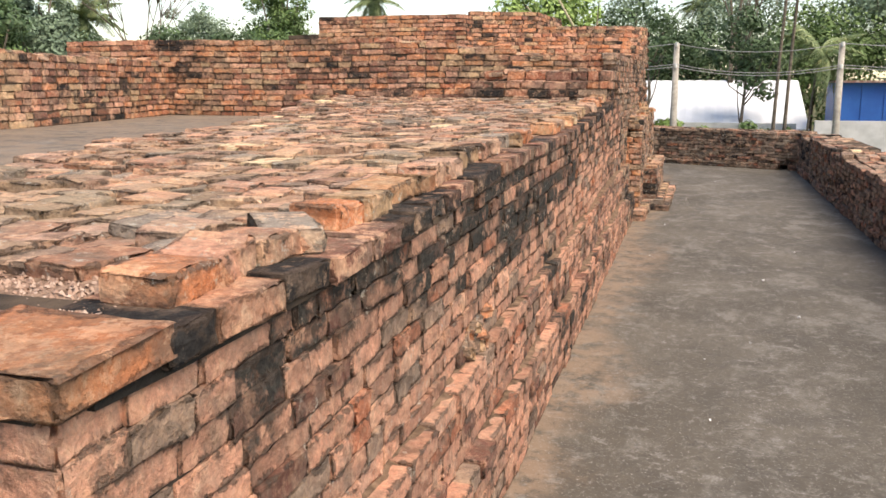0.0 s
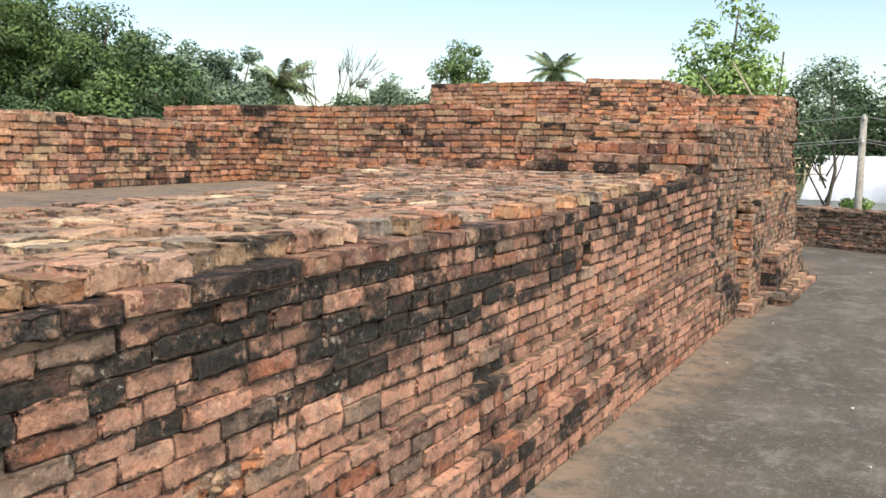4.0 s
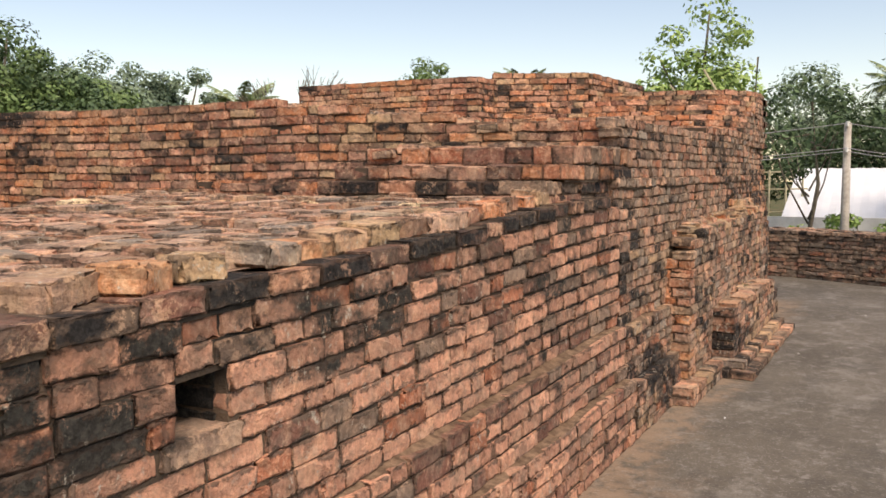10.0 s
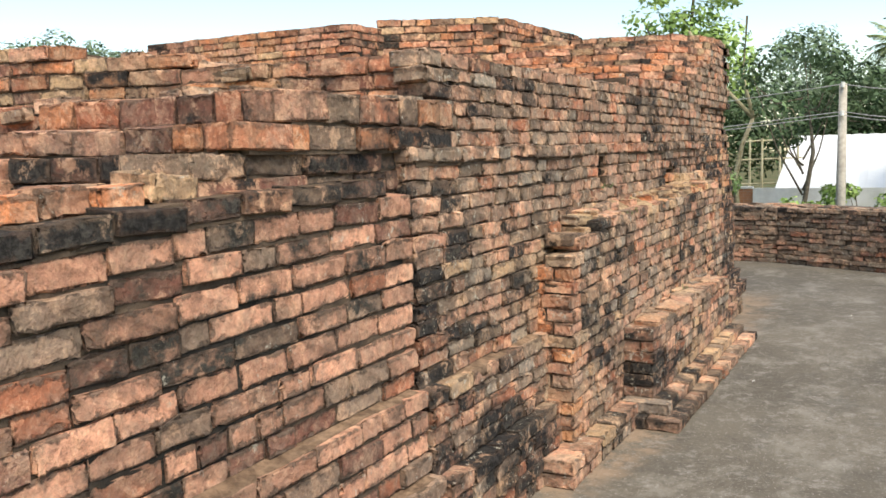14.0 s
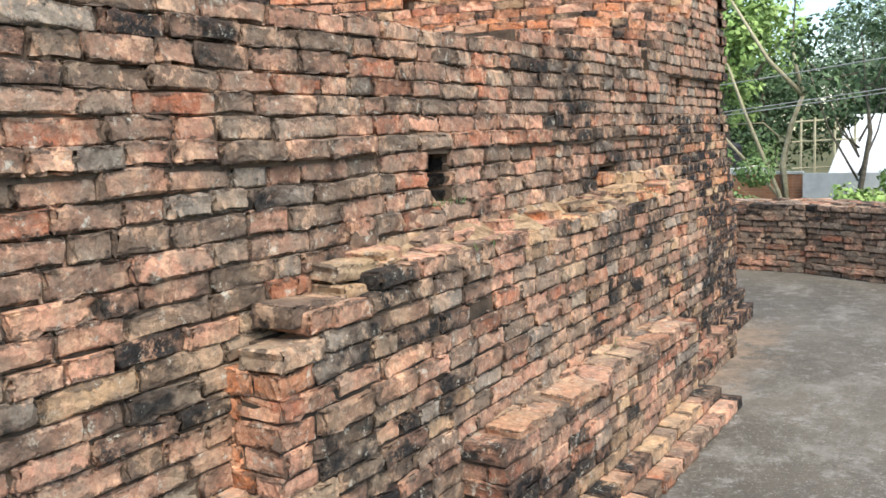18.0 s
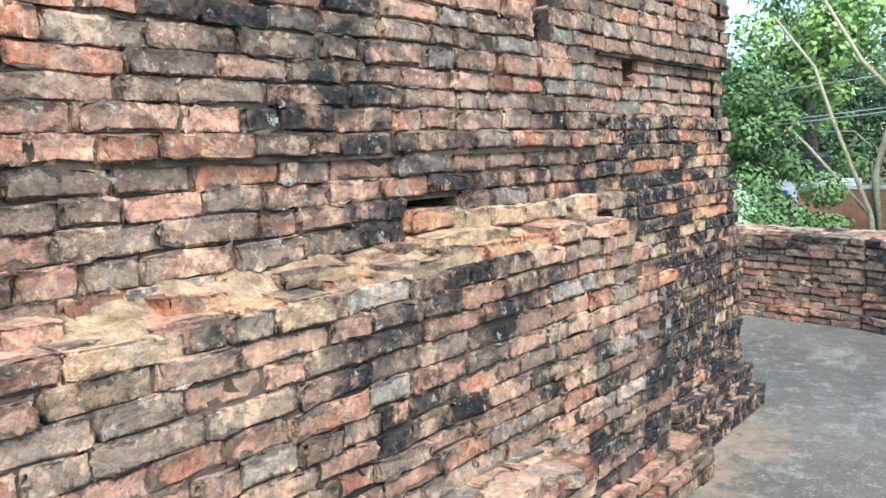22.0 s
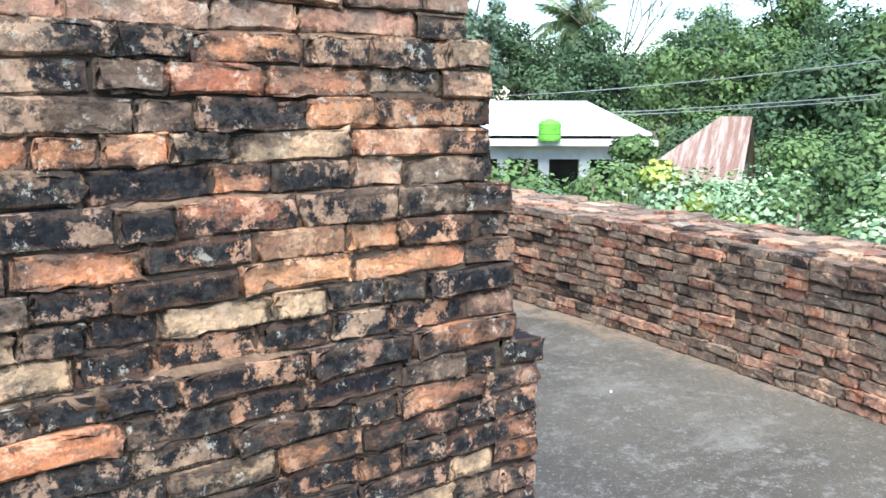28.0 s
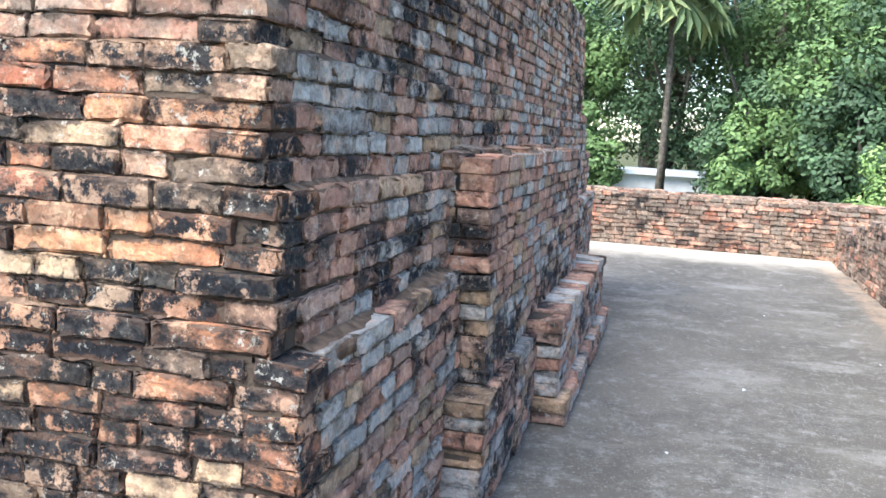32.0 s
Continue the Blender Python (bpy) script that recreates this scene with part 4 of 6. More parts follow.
upper.lay([(-5.53, 15.0), (-5.53, 12.52), (-3.28, 12.55), (-3.26, 13.0)], heights(1.9, 2.485, 0.061, 7), lambda i, z: 0, brick_inner, convex=(0, 1), depth=0.1)
upper.lay([(-3.3, 12.95), (-2.4, 13.45), (-2.27, 14.95), (-2.3, 15.3)], heights(1.9, 2.56, 0.061, 8), lambda i, z: 0, brick_inner, convex=(0,), depth=0.1)
upper.core.box(-5.4, -3.5, 12.85, 15.2, 1.8, 2.4)
upper.core.box(-3.5, -2.65, 14.1, 15.1, 1.8, 2.45)
upper.pave(-5.4, -3.4, 12.7, 15.2, 2.425, brick_rubble)
upper.pave(-3.1, -2.5, 13.95, 15.2, 2.50, brick_rubble)
upper.finish(lambda t: t.z < 2.55)

# courses that step back and curve round to the tall wall
tiers = Masonry("wall_tiers", "weathered brick courses stepping back round a curved corner", "wall", seed=16, worn=4, recess=0.014)
zs_t = heights(1.80, 2.375, 0.0605, 6)
for k in range(len(zs_t) - 1):
    z0, z1 = zs_t[k], zs_t[k + 1]
    yf = 12.78 + 2.55 * (z0 - 1.86) + (0.06 if k % 3 else -0.05)
    tiers.lay([(-3.1, yf - 0.3), (-1.6, yf), (-1.12, yf + 0.15), (-0.92, yf + 0.38), (-0.83, yf + 0.82)], [z0, z1], lambda i, z: 0.0, brick_step if k % 3 == 2 else brick_inner, deep=1, depth=0.45, rough=1.6)
    tiers.core.box(-3.0, -1.7, yf + 0.2, 15.0, z0 - 0.02, z1 - 0.012)
    tiers.core.box(-1.75, -1.25, yf + 0.4, 15.0, z0 - 0.02, z1 - 0.012)
tiers.finish(lambda t: True)

# ---- buttresses against the high wall ----
A = Masonry("buttress_long", "long brick buttress with a broken sloping top", "buttress", seed=21, worn=4)


def butt_top(x, y):
    if y < 10.42:
        return 0.93 if y < 10.2 else 0.99 if y < 10.27 else 1.04
    if y > 13.72:
        return 1.03 if y < 13.86 else 0.92 if y < 14.0 else 0.78
    return 1.06 + 0.025 * (y - 10.35) + 0.02 * wave(x, y, 0, 1.7)


A.lay([(-0.9, 10.17), (-0.595, 10.17), (-0.64, 14.12), (-0.95, 14.16)], heights(0.0, 1.16, 0.0605, 9), lambda i, z: -0.02 * max(0, z - 0.6), brick_core, convex=(0, 1), hi=butt_top, mats=lambda k, i, z: brick_edge if i == 0 else brick_core)
A.core.box(-0.95, -0.72, 10.55, 13.6, 0.0, 1.03)
A.core.box(-0.95, -0.74, 13.6, 13.8, 0.0, 0.72)
A.pave(-0.9, -0.64, 10.28, 14.08, 1.08, brick_tan, z_at=lambda x, y: butt_top(x, y) + 0.01, step_x=0.12)
ra = random.Random(61)
y = 10.5
while y < 13.6:
    ln = ra.uniform(0.12, 0.26)
    if ra.random() < 0.8:
        A.brick(-0.69 + ra.uniform(-0.06, 0.03), y + ln / 2, butt_top(-0.7, y) + ra.uniform(-0.005, 0.012), (1, 0), ln * 0.95, ra.uniform(0.04, 0.06), brick_tan, 0, ra.gauss(0, 0.05), ra.gauss(0, 0.06), ra.gauss(0, 0.2), worn=5)
    if y < 12.8 and ra.random() < 0.3:
        A.brick(-0.775, y + ln / 2, butt_top(-0.7, y) + 0.06, (1, 0), ln * 0.97, 0.06, brick_tan, 0, ra.gauss(0, 0.02), ra.gauss(0, 0.04), ra.gauss(0, 0.05), worn=4)
    y += ln
y = 12.85
while y < 13.85:
    ln = ra.uniform(0.13, 0.2)
    A.brick(-0.755, y + ln / 2, 1.17, (1, 0), ln * 0.97, ra.uniform(0.058, 0.068), brick_edge, 0, ra.gauss(0, 0.03), ra.gauss(0, 0.04), ra.gauss(0, 0.04), worn=5)
    y += ln
A.lay([(-0.9, 9.92), (-0.505, 9.92), (-0.50, 10.95)], heights(0.0, 0.12, 0.06, 2), lambda i, z: 0.0, brick_core, convex=(0,), deep=1, corner_trim=0.22)
A.finish(lambda t: t.y < 12.3)

Bk = Masonry("buttress_low", "low brick buttress with stepped footing", "buttress", seed=23)
Bk.lay([(-0.8, 11.0), (-0.45, 11.0), (-0.44, 13.1), (-0.8, 13.1)], heights(0.0, 0.49, 0.061, 3), lambda i, z: 0.17 if z < 0.07 else 0.09 if z < 0.15 else 0.0, brick_core, convex=(0, 1), deep=1, corner_trim=0.22)
Bk.pave(-0.7, -0.48, 11.1, 13.05, 0.5, brick_rubble, step_x=0.12)
Bk.lay([(-0.8, 13.1), (-0.53, 13.1), (-0.55, 14.35), (-0.8, 14.35)], heights(0.0, 0.18, 0.06, 3), lambda i, z: 0.0 if z < 0.09 else -0.05, brick_core, convex=(0, 1), deep=1, corner_trim=0.22)
Bk.lay([(-0.9, 14.35), (-0.68, 14.35), (-0.70, 15.5), (-1.2, 15.5)], heights(0.0, 0.24, 0.06, 3), lambda i, z: 0.0 if z < 0.12 else -0.05, brick_corner, convex=(0, 1), deep=1, corner_trim=0.22)
Bk.finish(lambda t: True)

N = Masonry("buttress_north", "tall brick buttress on the shaded north face", "buttress", seed=25)
N.lay([(-2.25, 15.2), (-2.25, 15.5), (-5.1, 15.5), (-5.1, 15.2)], heights(0.0, 1.27, 0.06, 5), lambda i, z: 0.02 if z < 0.9 else 0.0, brick_north, convex=(0, 1))
N.core.box(-5.0, -2.4, 15.2, 15.4, 0, 1.2)
N.pave(-5.0, -2.3, 15.25, 15.42, 1.28, brick_rubble)
N.lay([(-2.04, 15.3), (-2.04, 15.57), (-3.2, 15.57)], heights(0.0, 0.43, 0.061, 3), lambda i, z: 0.0, brick_north, convex=(0,), deep=1, corner_trim=0.22)
N.lay([(-3.2, 15.4), (-3.2, 15.68), (-5.6, 15.68)], heights(0.0, 0.5, 0.061, 3), lambda i, z: 0.05 if z < 0.12 else 0.0, brick_north, convex=(0,), deep=1, corner_trim=0.22)
N.finish(lambda t: True)

# ---- parapet round the walkway ----
def parapet(name, label, pts, seed, top_at, near, limit=300, holes=()):
    par = Masonry(name, label, "wall", seed=seed)
    par.lay(pts, heights(0.0, 0.66, 0.054, 4), lambda i, z: 0.03 if z < 0.12 else 0.0, brick_parapet, depth=0.62, rough=2.2, hi=top_at, holes=holes)
    P = [Vector(p) for p in pts]
    for i in range(len(P) - 1):
        d = (P[i + 1] - P[i]).normalized()
        o = Vector((-d.y, d.x))
        s = 0.0
        L = (P[i + 1] - P[i]).length
        while s < L:
            for row in range(1, 5):
                ln = par.rng.uniform(0.15, 0.24)
                q = P[i] + d * (s + par.rng.uniform(0, 0.06)) + o * (0.125 * row)
                par.brick(q.x, q.y, min(0.66, top_at(q.x, q.y)) - 0.045 + par.rng.uniform(-0.012, 0.012), (-o.x, -o.y), ln, 0.056, brick_rubble if par.rng.random() < 0.35 else brick_parapet, 0, par.rng.gauss(0, 0.03), par.rng.gauss(0, 0.03), par.rng.gauss(0, 0.08), worn=4)
            s += 0.19
    par.finish(near, limit)


parapet("wall_parapet_north", "low weathered brick parapet edging the walkway", [(-10.55, 18.02), (-3.0, 18.0), (-1.7, 17.87), (-0.7, 17.72), (0.5, 17.12), (1.76, 16.58)], 31, lambda x, y: 0.67 + 0.015 * wave(x, y, 0, 1.5) - 0.26 * max(0.0, min(1.0, (-x - 8.4) / 1.6)), lambda t: -4.5 < t.x < -0.2 and t.z < 0.6, holes=[(4, 1.0, 1.17, 0.02, 0.12)])
parapet("wall_parapet_west", "low brick parapet closing the walkway's far end", [(-10.55, 6.0), (-10.55, 19.65)], 32, lambda x, y: 0.67 + 0.015 * wave(x, y, 0, 1.5), lambda t: t.y > 14.5 and t.z < 0.6)
parapet("wall_parapet_east", "low brick parapet with a broken top edge", [(1.72, 16.62), (1.72, -5.5)], 33, lambda x, y: 0.63 + 0.07 * wave(x, y, 0, 0.9, 4.0), lambda t: 8 < t.y and t.z < 0.6)

# tan mortar washed out along the ledge of the long buttress
rows = []
for i in range(90):
    y = 10.75 + 2.9 * i / 89
    for k in range(5):
        s = k / 4
        x = -0.82 + 0.17 * s
        z = butt_top(x, y) - 0.012 + (0.075 + 0.05 * wave(0, y, 0, 1.3)) * (1.0 if y < 12.75 else 0.3) * (1 - s) ** 1.3 + 0.03 * wave(x, y, 0, 11.0) + 0.03 * wave(x, y, 0, 4.0)
        rows.append((x, y, z))
faces = [(i * 5 + k, i * 5 + k + 1, (i + 1) * 5 + k + 1, (i + 1) * 5 + k) for i in range(89) for k in range(4)]
ob = mesh_object("mortar_fillet", rows + [(x, y, z - 0.12) for x, y, z in rows], faces + [tuple(i + 450 for i in reversed(f)) for f in faces] + [(i * 5 + 4, i * 5 + 454, (i + 1) * 5 + 454, (i + 1) * 5 + 4) for i in range(89)], tan_earth, None, "", True)
tagged(ob, "crumbled tan mortar along the buttress ledge", "mortar", "", "structure")

# earth washed onto the ledges of the walls


def ledge_earth(p0, p1, zs, cut, inn, out, rise, bend=None, label="brown earth caught on a brick ledge"):
    a, c = Vector(p0), Vector(p1)
    d = (c - a).normalized()
    o = Vector((d.y, -d.x))
    z = next(zs[q] for q in range(len(zs) - 1) if (zs[q] + zs[q + 1]) / 2 >= cut)
    n = int((c - a).length / 0.045)
    pts = []
    for i in range(n + 1):
        w = a.lerp(c, i / n)
        g = wave(w.x, w.y, z, 2.3, 9.0)
        for q in range(4):
            s = q / 3
            e = inn - 0.036 + (out - inn + 0.026) * s * (0.9 + 0.35 * g) + 0.004 * wave(w.x, w.y, z + s, 14.0)
            e += bend(w.x, w.y, z) if bend else 0.0
            t = w + o * e
            pts.append((t.x, t.y, lift(t.x, t.y, z) - 0.007 + rise * (1 - s) ** 1.4 * (0.75 + 0.8 * g) + 0.005 * wave(t.x, t.y, z, 18.0)))
    m = len(pts)
    f = [(4 * i + q, 4 * i + q + 1, 4 * i + q + 5, 4 * i + q + 4) for i in range(n) for q in range(3)]
    f += [tuple(v + m for v in reversed(q)) for q in f] + [(4 * i + 3, 4 * i + 3 + m, 4 * i + 7 + m, 4 * i + 7) for i in range(n)]
    ob = mesh_object("ledge_earth", pts + [(x, y, z2 - 0.035) for x, y, z2 in pts], f, ledge_mat, None, "", True)
    tagged(ob, label, "earth", "", "stuff")


for cut, inn, out in ((0.91, 0.012, 0.032), (1.21, -0.012, 0.012), (1.5, -0.04, -0.012)):
    ledge_earth((-0.785, 13.8), (-0.828, 15.22), zs_high, cut, inn, out, 0.034, high_bend)
for cut, inn, out in ((0.88, 0.05, 0.12), (1.21, 0.01, 0.05), (1.5, -0.03, 0.01)):
    ledge_earth((-0.93, 15.30), (-7.0, 15.30), zs_high, cut, inn, out, 0.034, high_bend)
for cut, inn, out in ((0.30, 0.05, 0.105), (0.60, 0.0, 0.05)):
    ledge_earth((-0.705, 0.9), (-0.752, 9.0), zs_low, cut, inn, out, 0.022)
ledge_earth((-0.755, 9.1), (-0.757, 10.1), zs_high, 0.62, 0.0, 0.05, 0.024)
ledge_earth((-0.755, 9.1), (-0.785, 13.7), zs_high, 1.45, 0.0, 0.022, 0.02, high_bend)

# gravelly patch by the near corner of the low wall
rr = random.Random(12)
hp = Heap()
for _ in range(2600):
    x, y = rr.uniform(-1.6, -0.84), rr.uniform(0.98, 1.42)
    q = rr.uniform(0.003, 0.009)
    z = bed(x, y) + 0.001
    v = [(x + q * rr.uniform(0.6, 1) * a, y + q * rr.uniform(0.6, 1) * c, z + q * 0.6 * e + rr.uniform(-0.004, 0.004)) for a, c, e in ((1, 0, 0), (0, 1, 0), (-1, 0, 0), (0, -1, 0), (0, 0, 1))]
    hp.add(v, [(0, 1, 4), (1, 2, 4), (2, 3, 4), (3, 0, 4)])
tagged(hp.made("gravel", gravel_mat), "pinkish brick gravel scattered on the wall top", "gravel", "", "stuff")

# grass in the cracks and chips of litter on the floor
rr = random.Random(31)
for x, y, z, n in ((-0.80, 11.24, 1.215, 26), (-0.66, 12.95, 1.13, 18), (-0.56, 12.3, 0.5, 40), (-0.63, 11.3, 1.08, 16), (-0.68, 13.4, 1.15, 14), (-0.75, 11.6, 1.12, 10)):
    hp = Heap()
    for _ in range(n):
        px, py, a, hgt = x + rr.gauss(0, 0.02), y + rr.gauss(0, 0.06), rr.uniform(0, 6.28), rr.uniform(0.012, 0.035)
        dx, dy = math.cos(a) * 0.0018, math.sin(a) * 0.0018
        lx, ly = rr.gauss(0, 0.012), rr.gauss(0, 0.012)
        hp.add([(px - dx, py - dy, z), (px + dx, py + dy, z), (px + lx * 0.5 + dx, py + ly * 0.5 + dy, z + hgt * 0.6), (px + lx, py + ly, z + hgt), (px + lx * 0.5 - dx, py + ly * 0.5 - dy, z + hgt * 0.6)], [(0, 1, 2, 4), (4, 2, 3)])
    tagged(hp.made("grass_tuft", leaf_mid), "small tuft of green grass growing from the bricks", "grass", "", "stuff")
for i, (x, y) in enumerate(((0.10, 4.9), (0.12, 3.97), (0.36, 5.3), (-0.29, 9.75), (0.55, 7.1), (0.9, 8.4), (-0.1, 12.0), (0.7, 6.0), (-4.2, 16.6), (-6.5, 16.9), (-8.2, 17.2), (-3.0, 16.2), (-2.2, 17.1), (-5.2, 17.5), (0.3, 14.4), (-0.35, 7.9))):
    a, q = rr.uniform(0, 6.28), rr.uniform(0.006, 0.013)
    v = [(x + q * math.cos(a + k * 1.257) * rr.uniform(0.5, 1), y + q * math.sin(a + k * 1.257) * rr.uniform(0.5, 1), 0.004 + 0.006 * (k % 2)) for k in range(5)]
    v += [(px, py, pz - 0.004) for px, py, pz in v]
    ob = mesh_object("litter_chip", v, [(0, 1, 2, 3, 4), (9, 8, 7, 6, 5)] + [(k, k + 5, (k + 1) % 5 + 5, (k + 1) % 5) for k in range(5)], white_wall)
    tagged(ob, "small pale scrap of litter on the cement floor", "litter", "litter on the floor")

# ---- plants ----
G = -2.0


def leaf_mesh(name, centres, normals, sizes, mat, parent, rng, aspect=0.5):
    """Many pointed leaves as one mesh: each a bent diamond."""
    n = len(centres)
    nr = normals / np.maximum(np.linalg.norm(normals, axis=1, keepdims=True), 1e-6)
    t = rng.normal(size=(n, 3))
    t -= nr * np.sum(t * nr, axis=1, keepdims=True)
    t /= np.maximum(np.linalg.norm(t, axis=1, keepdims=True), 1e-6)
    u = np.cross(nr, t)
    s = sizes[:, None]
    v = np.empty((n, 4, 3))
    v[:, 0] = centres - t * s * 0.5
    v[:, 1] = centres + u * s * aspect * 0.5 - nr * s * 0.12
    v[:, 2] = centres + t * s * 0.5 - nr * s * 0.1
    v[:, 3] = centres - u * s * aspect * 0.5 - nr * s * 0.12
    me = bpy.data.meshes.new(name)
    me.vertices.add(n * 4)
    me.vertices.foreach_set("co", v.reshape(-1))
    me.loops.add(n * 4)
    me.loops.foreach_set("vertex_index", np.arange(n * 4, dtype=np.int32))
    me.polygons.add(n)
    me.polygons.foreach_set("loop_start", np.arange(0, n * 4, 4, dtype=np.int32))
    me.materials.append(mat)
    me.update(calc_edges=True)
    ob = new(name, me)
    ob.parent = parent
    return ob


def crown_points(rng, clumps, per, spread=0.35):
    c, nn = [], []
    for cx, cy, cz, r in clumps:
        d = rng.normal(size=(per, 3))
        d /= np.linalg.norm(d, axis=1, keepdims=True)
        rad = r * (0.66 + 0.4 * rng.random((per, 1)))
        p = np.array([cx, cy, cz]) + d * rad * np.array([1, 1, 0.72])
        c.append(p)
        nn.append(d + np.array([0, 0, 0.45]) + rng.normal(size=(per, 3)) * spread)
    return np.concatenate(c), np.concatenate(nn)


def broad_tree(x, y, top, width, mat, seed, leaves=5200, size=0.26, name="tree", label="leafy dark green tree beyond the wall", bole=0.3, clumps=58, thin=1.0):
    rng = np.random.default_rng(seed)
    rr = random.Random(seed)
    H = top - G
    root = tagged(empty(name, x, y, G), label, "tree")
    zc, hz, hx = H * (bole + 1) / 2, H * (1 - bole) / 2, width / 2
    cl = []
    for _ in range(clumps):
        d = rng.normal(size=3)
        d /= np.linalg.norm(d)
        q = rng.random() ** 0.45
        r = hx * rng.uniform(0.17, 0.36)
        cl.append((d[0] * hx * 0.82 * q, d[1] * hx * 0.82 * q, min(zc + d[2] * hz * 0.85 * q, H - r * 0.6), r))
    hp = Heap()
    pts = [(0, 0, 0), (rr.uniform(-0.1, 0.1), rr.uniform(-0.1, 0.1), H * 0.2), (rr.uniform(-0.3, 0.3), rr.uniform(-0.3, 0.3), H * 0.45), (rr.uniform(-0.4, 0.4), rr.uniform(-0.4, 0.4), H * 0.8)]
    r0 = (0.018 * H + 0.06) * thin
    hp.add(*tube_data(pts, [r0 * 1.25, r0, r0 * 0.75, r0 * 0.25]))
    for c in cl[:9]:
        a = Vector(pts[1]).lerp(Vector(pts[3]), rr.uniform(0.1, 0.8))
        b2 = Vector(c[:3])
        mid = a.lerp(b2, 0.5) + Vector((0, 0, -0.06 * H))
        hp.add(*tube_data([tuple(a), tuple(mid), tuple(b2)], [r0 * 0.42, r0 * 0.3, r0 * 0.1], 6))
    hp.made("trunk", bark, root, "", True)
    p, nn = crown_points(rng, cl, leaves // clumps)
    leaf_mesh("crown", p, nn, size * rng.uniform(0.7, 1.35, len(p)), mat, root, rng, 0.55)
    return root


def frond_mesh(name, length, droop, mat, seed, width=0.6, pairs=56):
    """A palm frond along +x: a rib and drooping leaflets."""
    rr = random.Random(seed)
    hp = Heap()
    spine = [(length * s, 0, length * (0.42 * s - droop * s * s)) for s in [i / pairs for i in range(pairs + 1)]]
    hp.add(*tube_data(spine[::4] + [spine[-1]], [0.035 * (1 - 0.8 * i / (len(spine) // 4 + 1)) for i in range(len(spine[::4]) + 1)], 4))
    for i in range(3, pairs):
        p = Vector(spine[i])
        s = i / pairs
        ln = width * length * 0.42 * (math.sin(math.pi * min(1, s * 0.95 + 0.1)) ** 0.6)
        for sd in (-1, 1):
            fwd = rr.uniform(0.3, 0.6)
            tip = p + Vector((fwd * ln, sd * ln * 0.75, -ln * rr.uniform(0.35, 0.75)))
            mid = p.lerp(tip, 0.5) + Vector((0, 0, ln * 0.12))
            w = Vector((0.024 * length * 0.4, 0, 0))
            hp.add([tuple(p - w), tuple(p + w), tuple(mid + w), tuple(tip), tuple(mid - w)], [(0, 1, 2, 4), (4, 2, 3)])
    me = bpy.data.meshes.new(name)
    me.from_pydata(hp.v, [], hp.f)
    me.materials.append(mat)
    me.update()
    return me


FRONDS = [frond_mesh("frond", 2.6, d, frond_green, 70 + i) for i, d in enumerate((0.45, 0.75, 1.1))]


def palm(x, y, crown_z, seed, count=33, scale=1.0, lean=0.3, label="coconut palm with drooping fronds beyond the wall", girth=0.14):
    rr = random.Random(seed)
    root = tagged(empty("palm_tree", x, y, G), label, "palm")
    H = crown_z - G
    hp = Heap()
    pts = [(lean * s * s, 0.3 * lean * s, H * s) for s in (0, 0.25, 0.5, 0.75, 1.0)]
    hp.add(*tube_data(pts, [girth * 1.3, girth, girth * 0.9, girth * 0.85, girth * 0.8], 8))
    hp.made("trunk", bark, root, "", True)
    for i in range(count):
        ob = new("frond", FRONDS[i % 3])
        ob.parent = root
        up = (55, 25, -25)[i % 3] + rr.uniform(-14, 14)
        m = pose(*pts[-1], 0, 0, i * 137.5 + rr.uniform(-12, 12)) @ pose(0, 0, 0, rr.uniform(-15, 15), -up + 25, 0)
        s = scale * rr.uniform(0.85, 1.1)
        ob.matrix_basis = m @ Matrix.Diagonal((s, s, s, 1))
    return root


def bare_tree(x, y, top, seed, label="leafless pale tree with fine upright branches", mat=None, fork=3, spread=0.5, base_r=0.14):
    rr = random.Random(seed)
    root = tagged(empty("bare_tree", x, y, G), label, "tree")
    hp = Heap()

    def grow(p, d, ln, r, depth):
        q = p + d * ln
        hp.add(*tube_data([tuple(p), tuple(p.lerp(q, 0.5) + Vector((rr.uniform(-0.05, 0.05) * ln, rr.uniform(-0.05, 0.05) * ln, 0))), tuple(q)], [r, r * 0.85, r * 0.65], 5))
        if depth:
            for _ in range(fork if depth > 1 else 4):
                e = (d + Vector((rr.uniform(-1, 1), rr.uniform(-1, 1), rr.uniform(0.0, 0.6))) * spread).normalized()
                grow(q, e, ln * rr.uniform(0.6, 0.85), r * 0.6, depth - 1)

    H = top - G
    grow(Vector((0, 0, 0)), Vector((0, 0, 1)), H * 0.36, base_r, 4)
    hp.made("trunk", mat or bark, root, "", True)
    return root


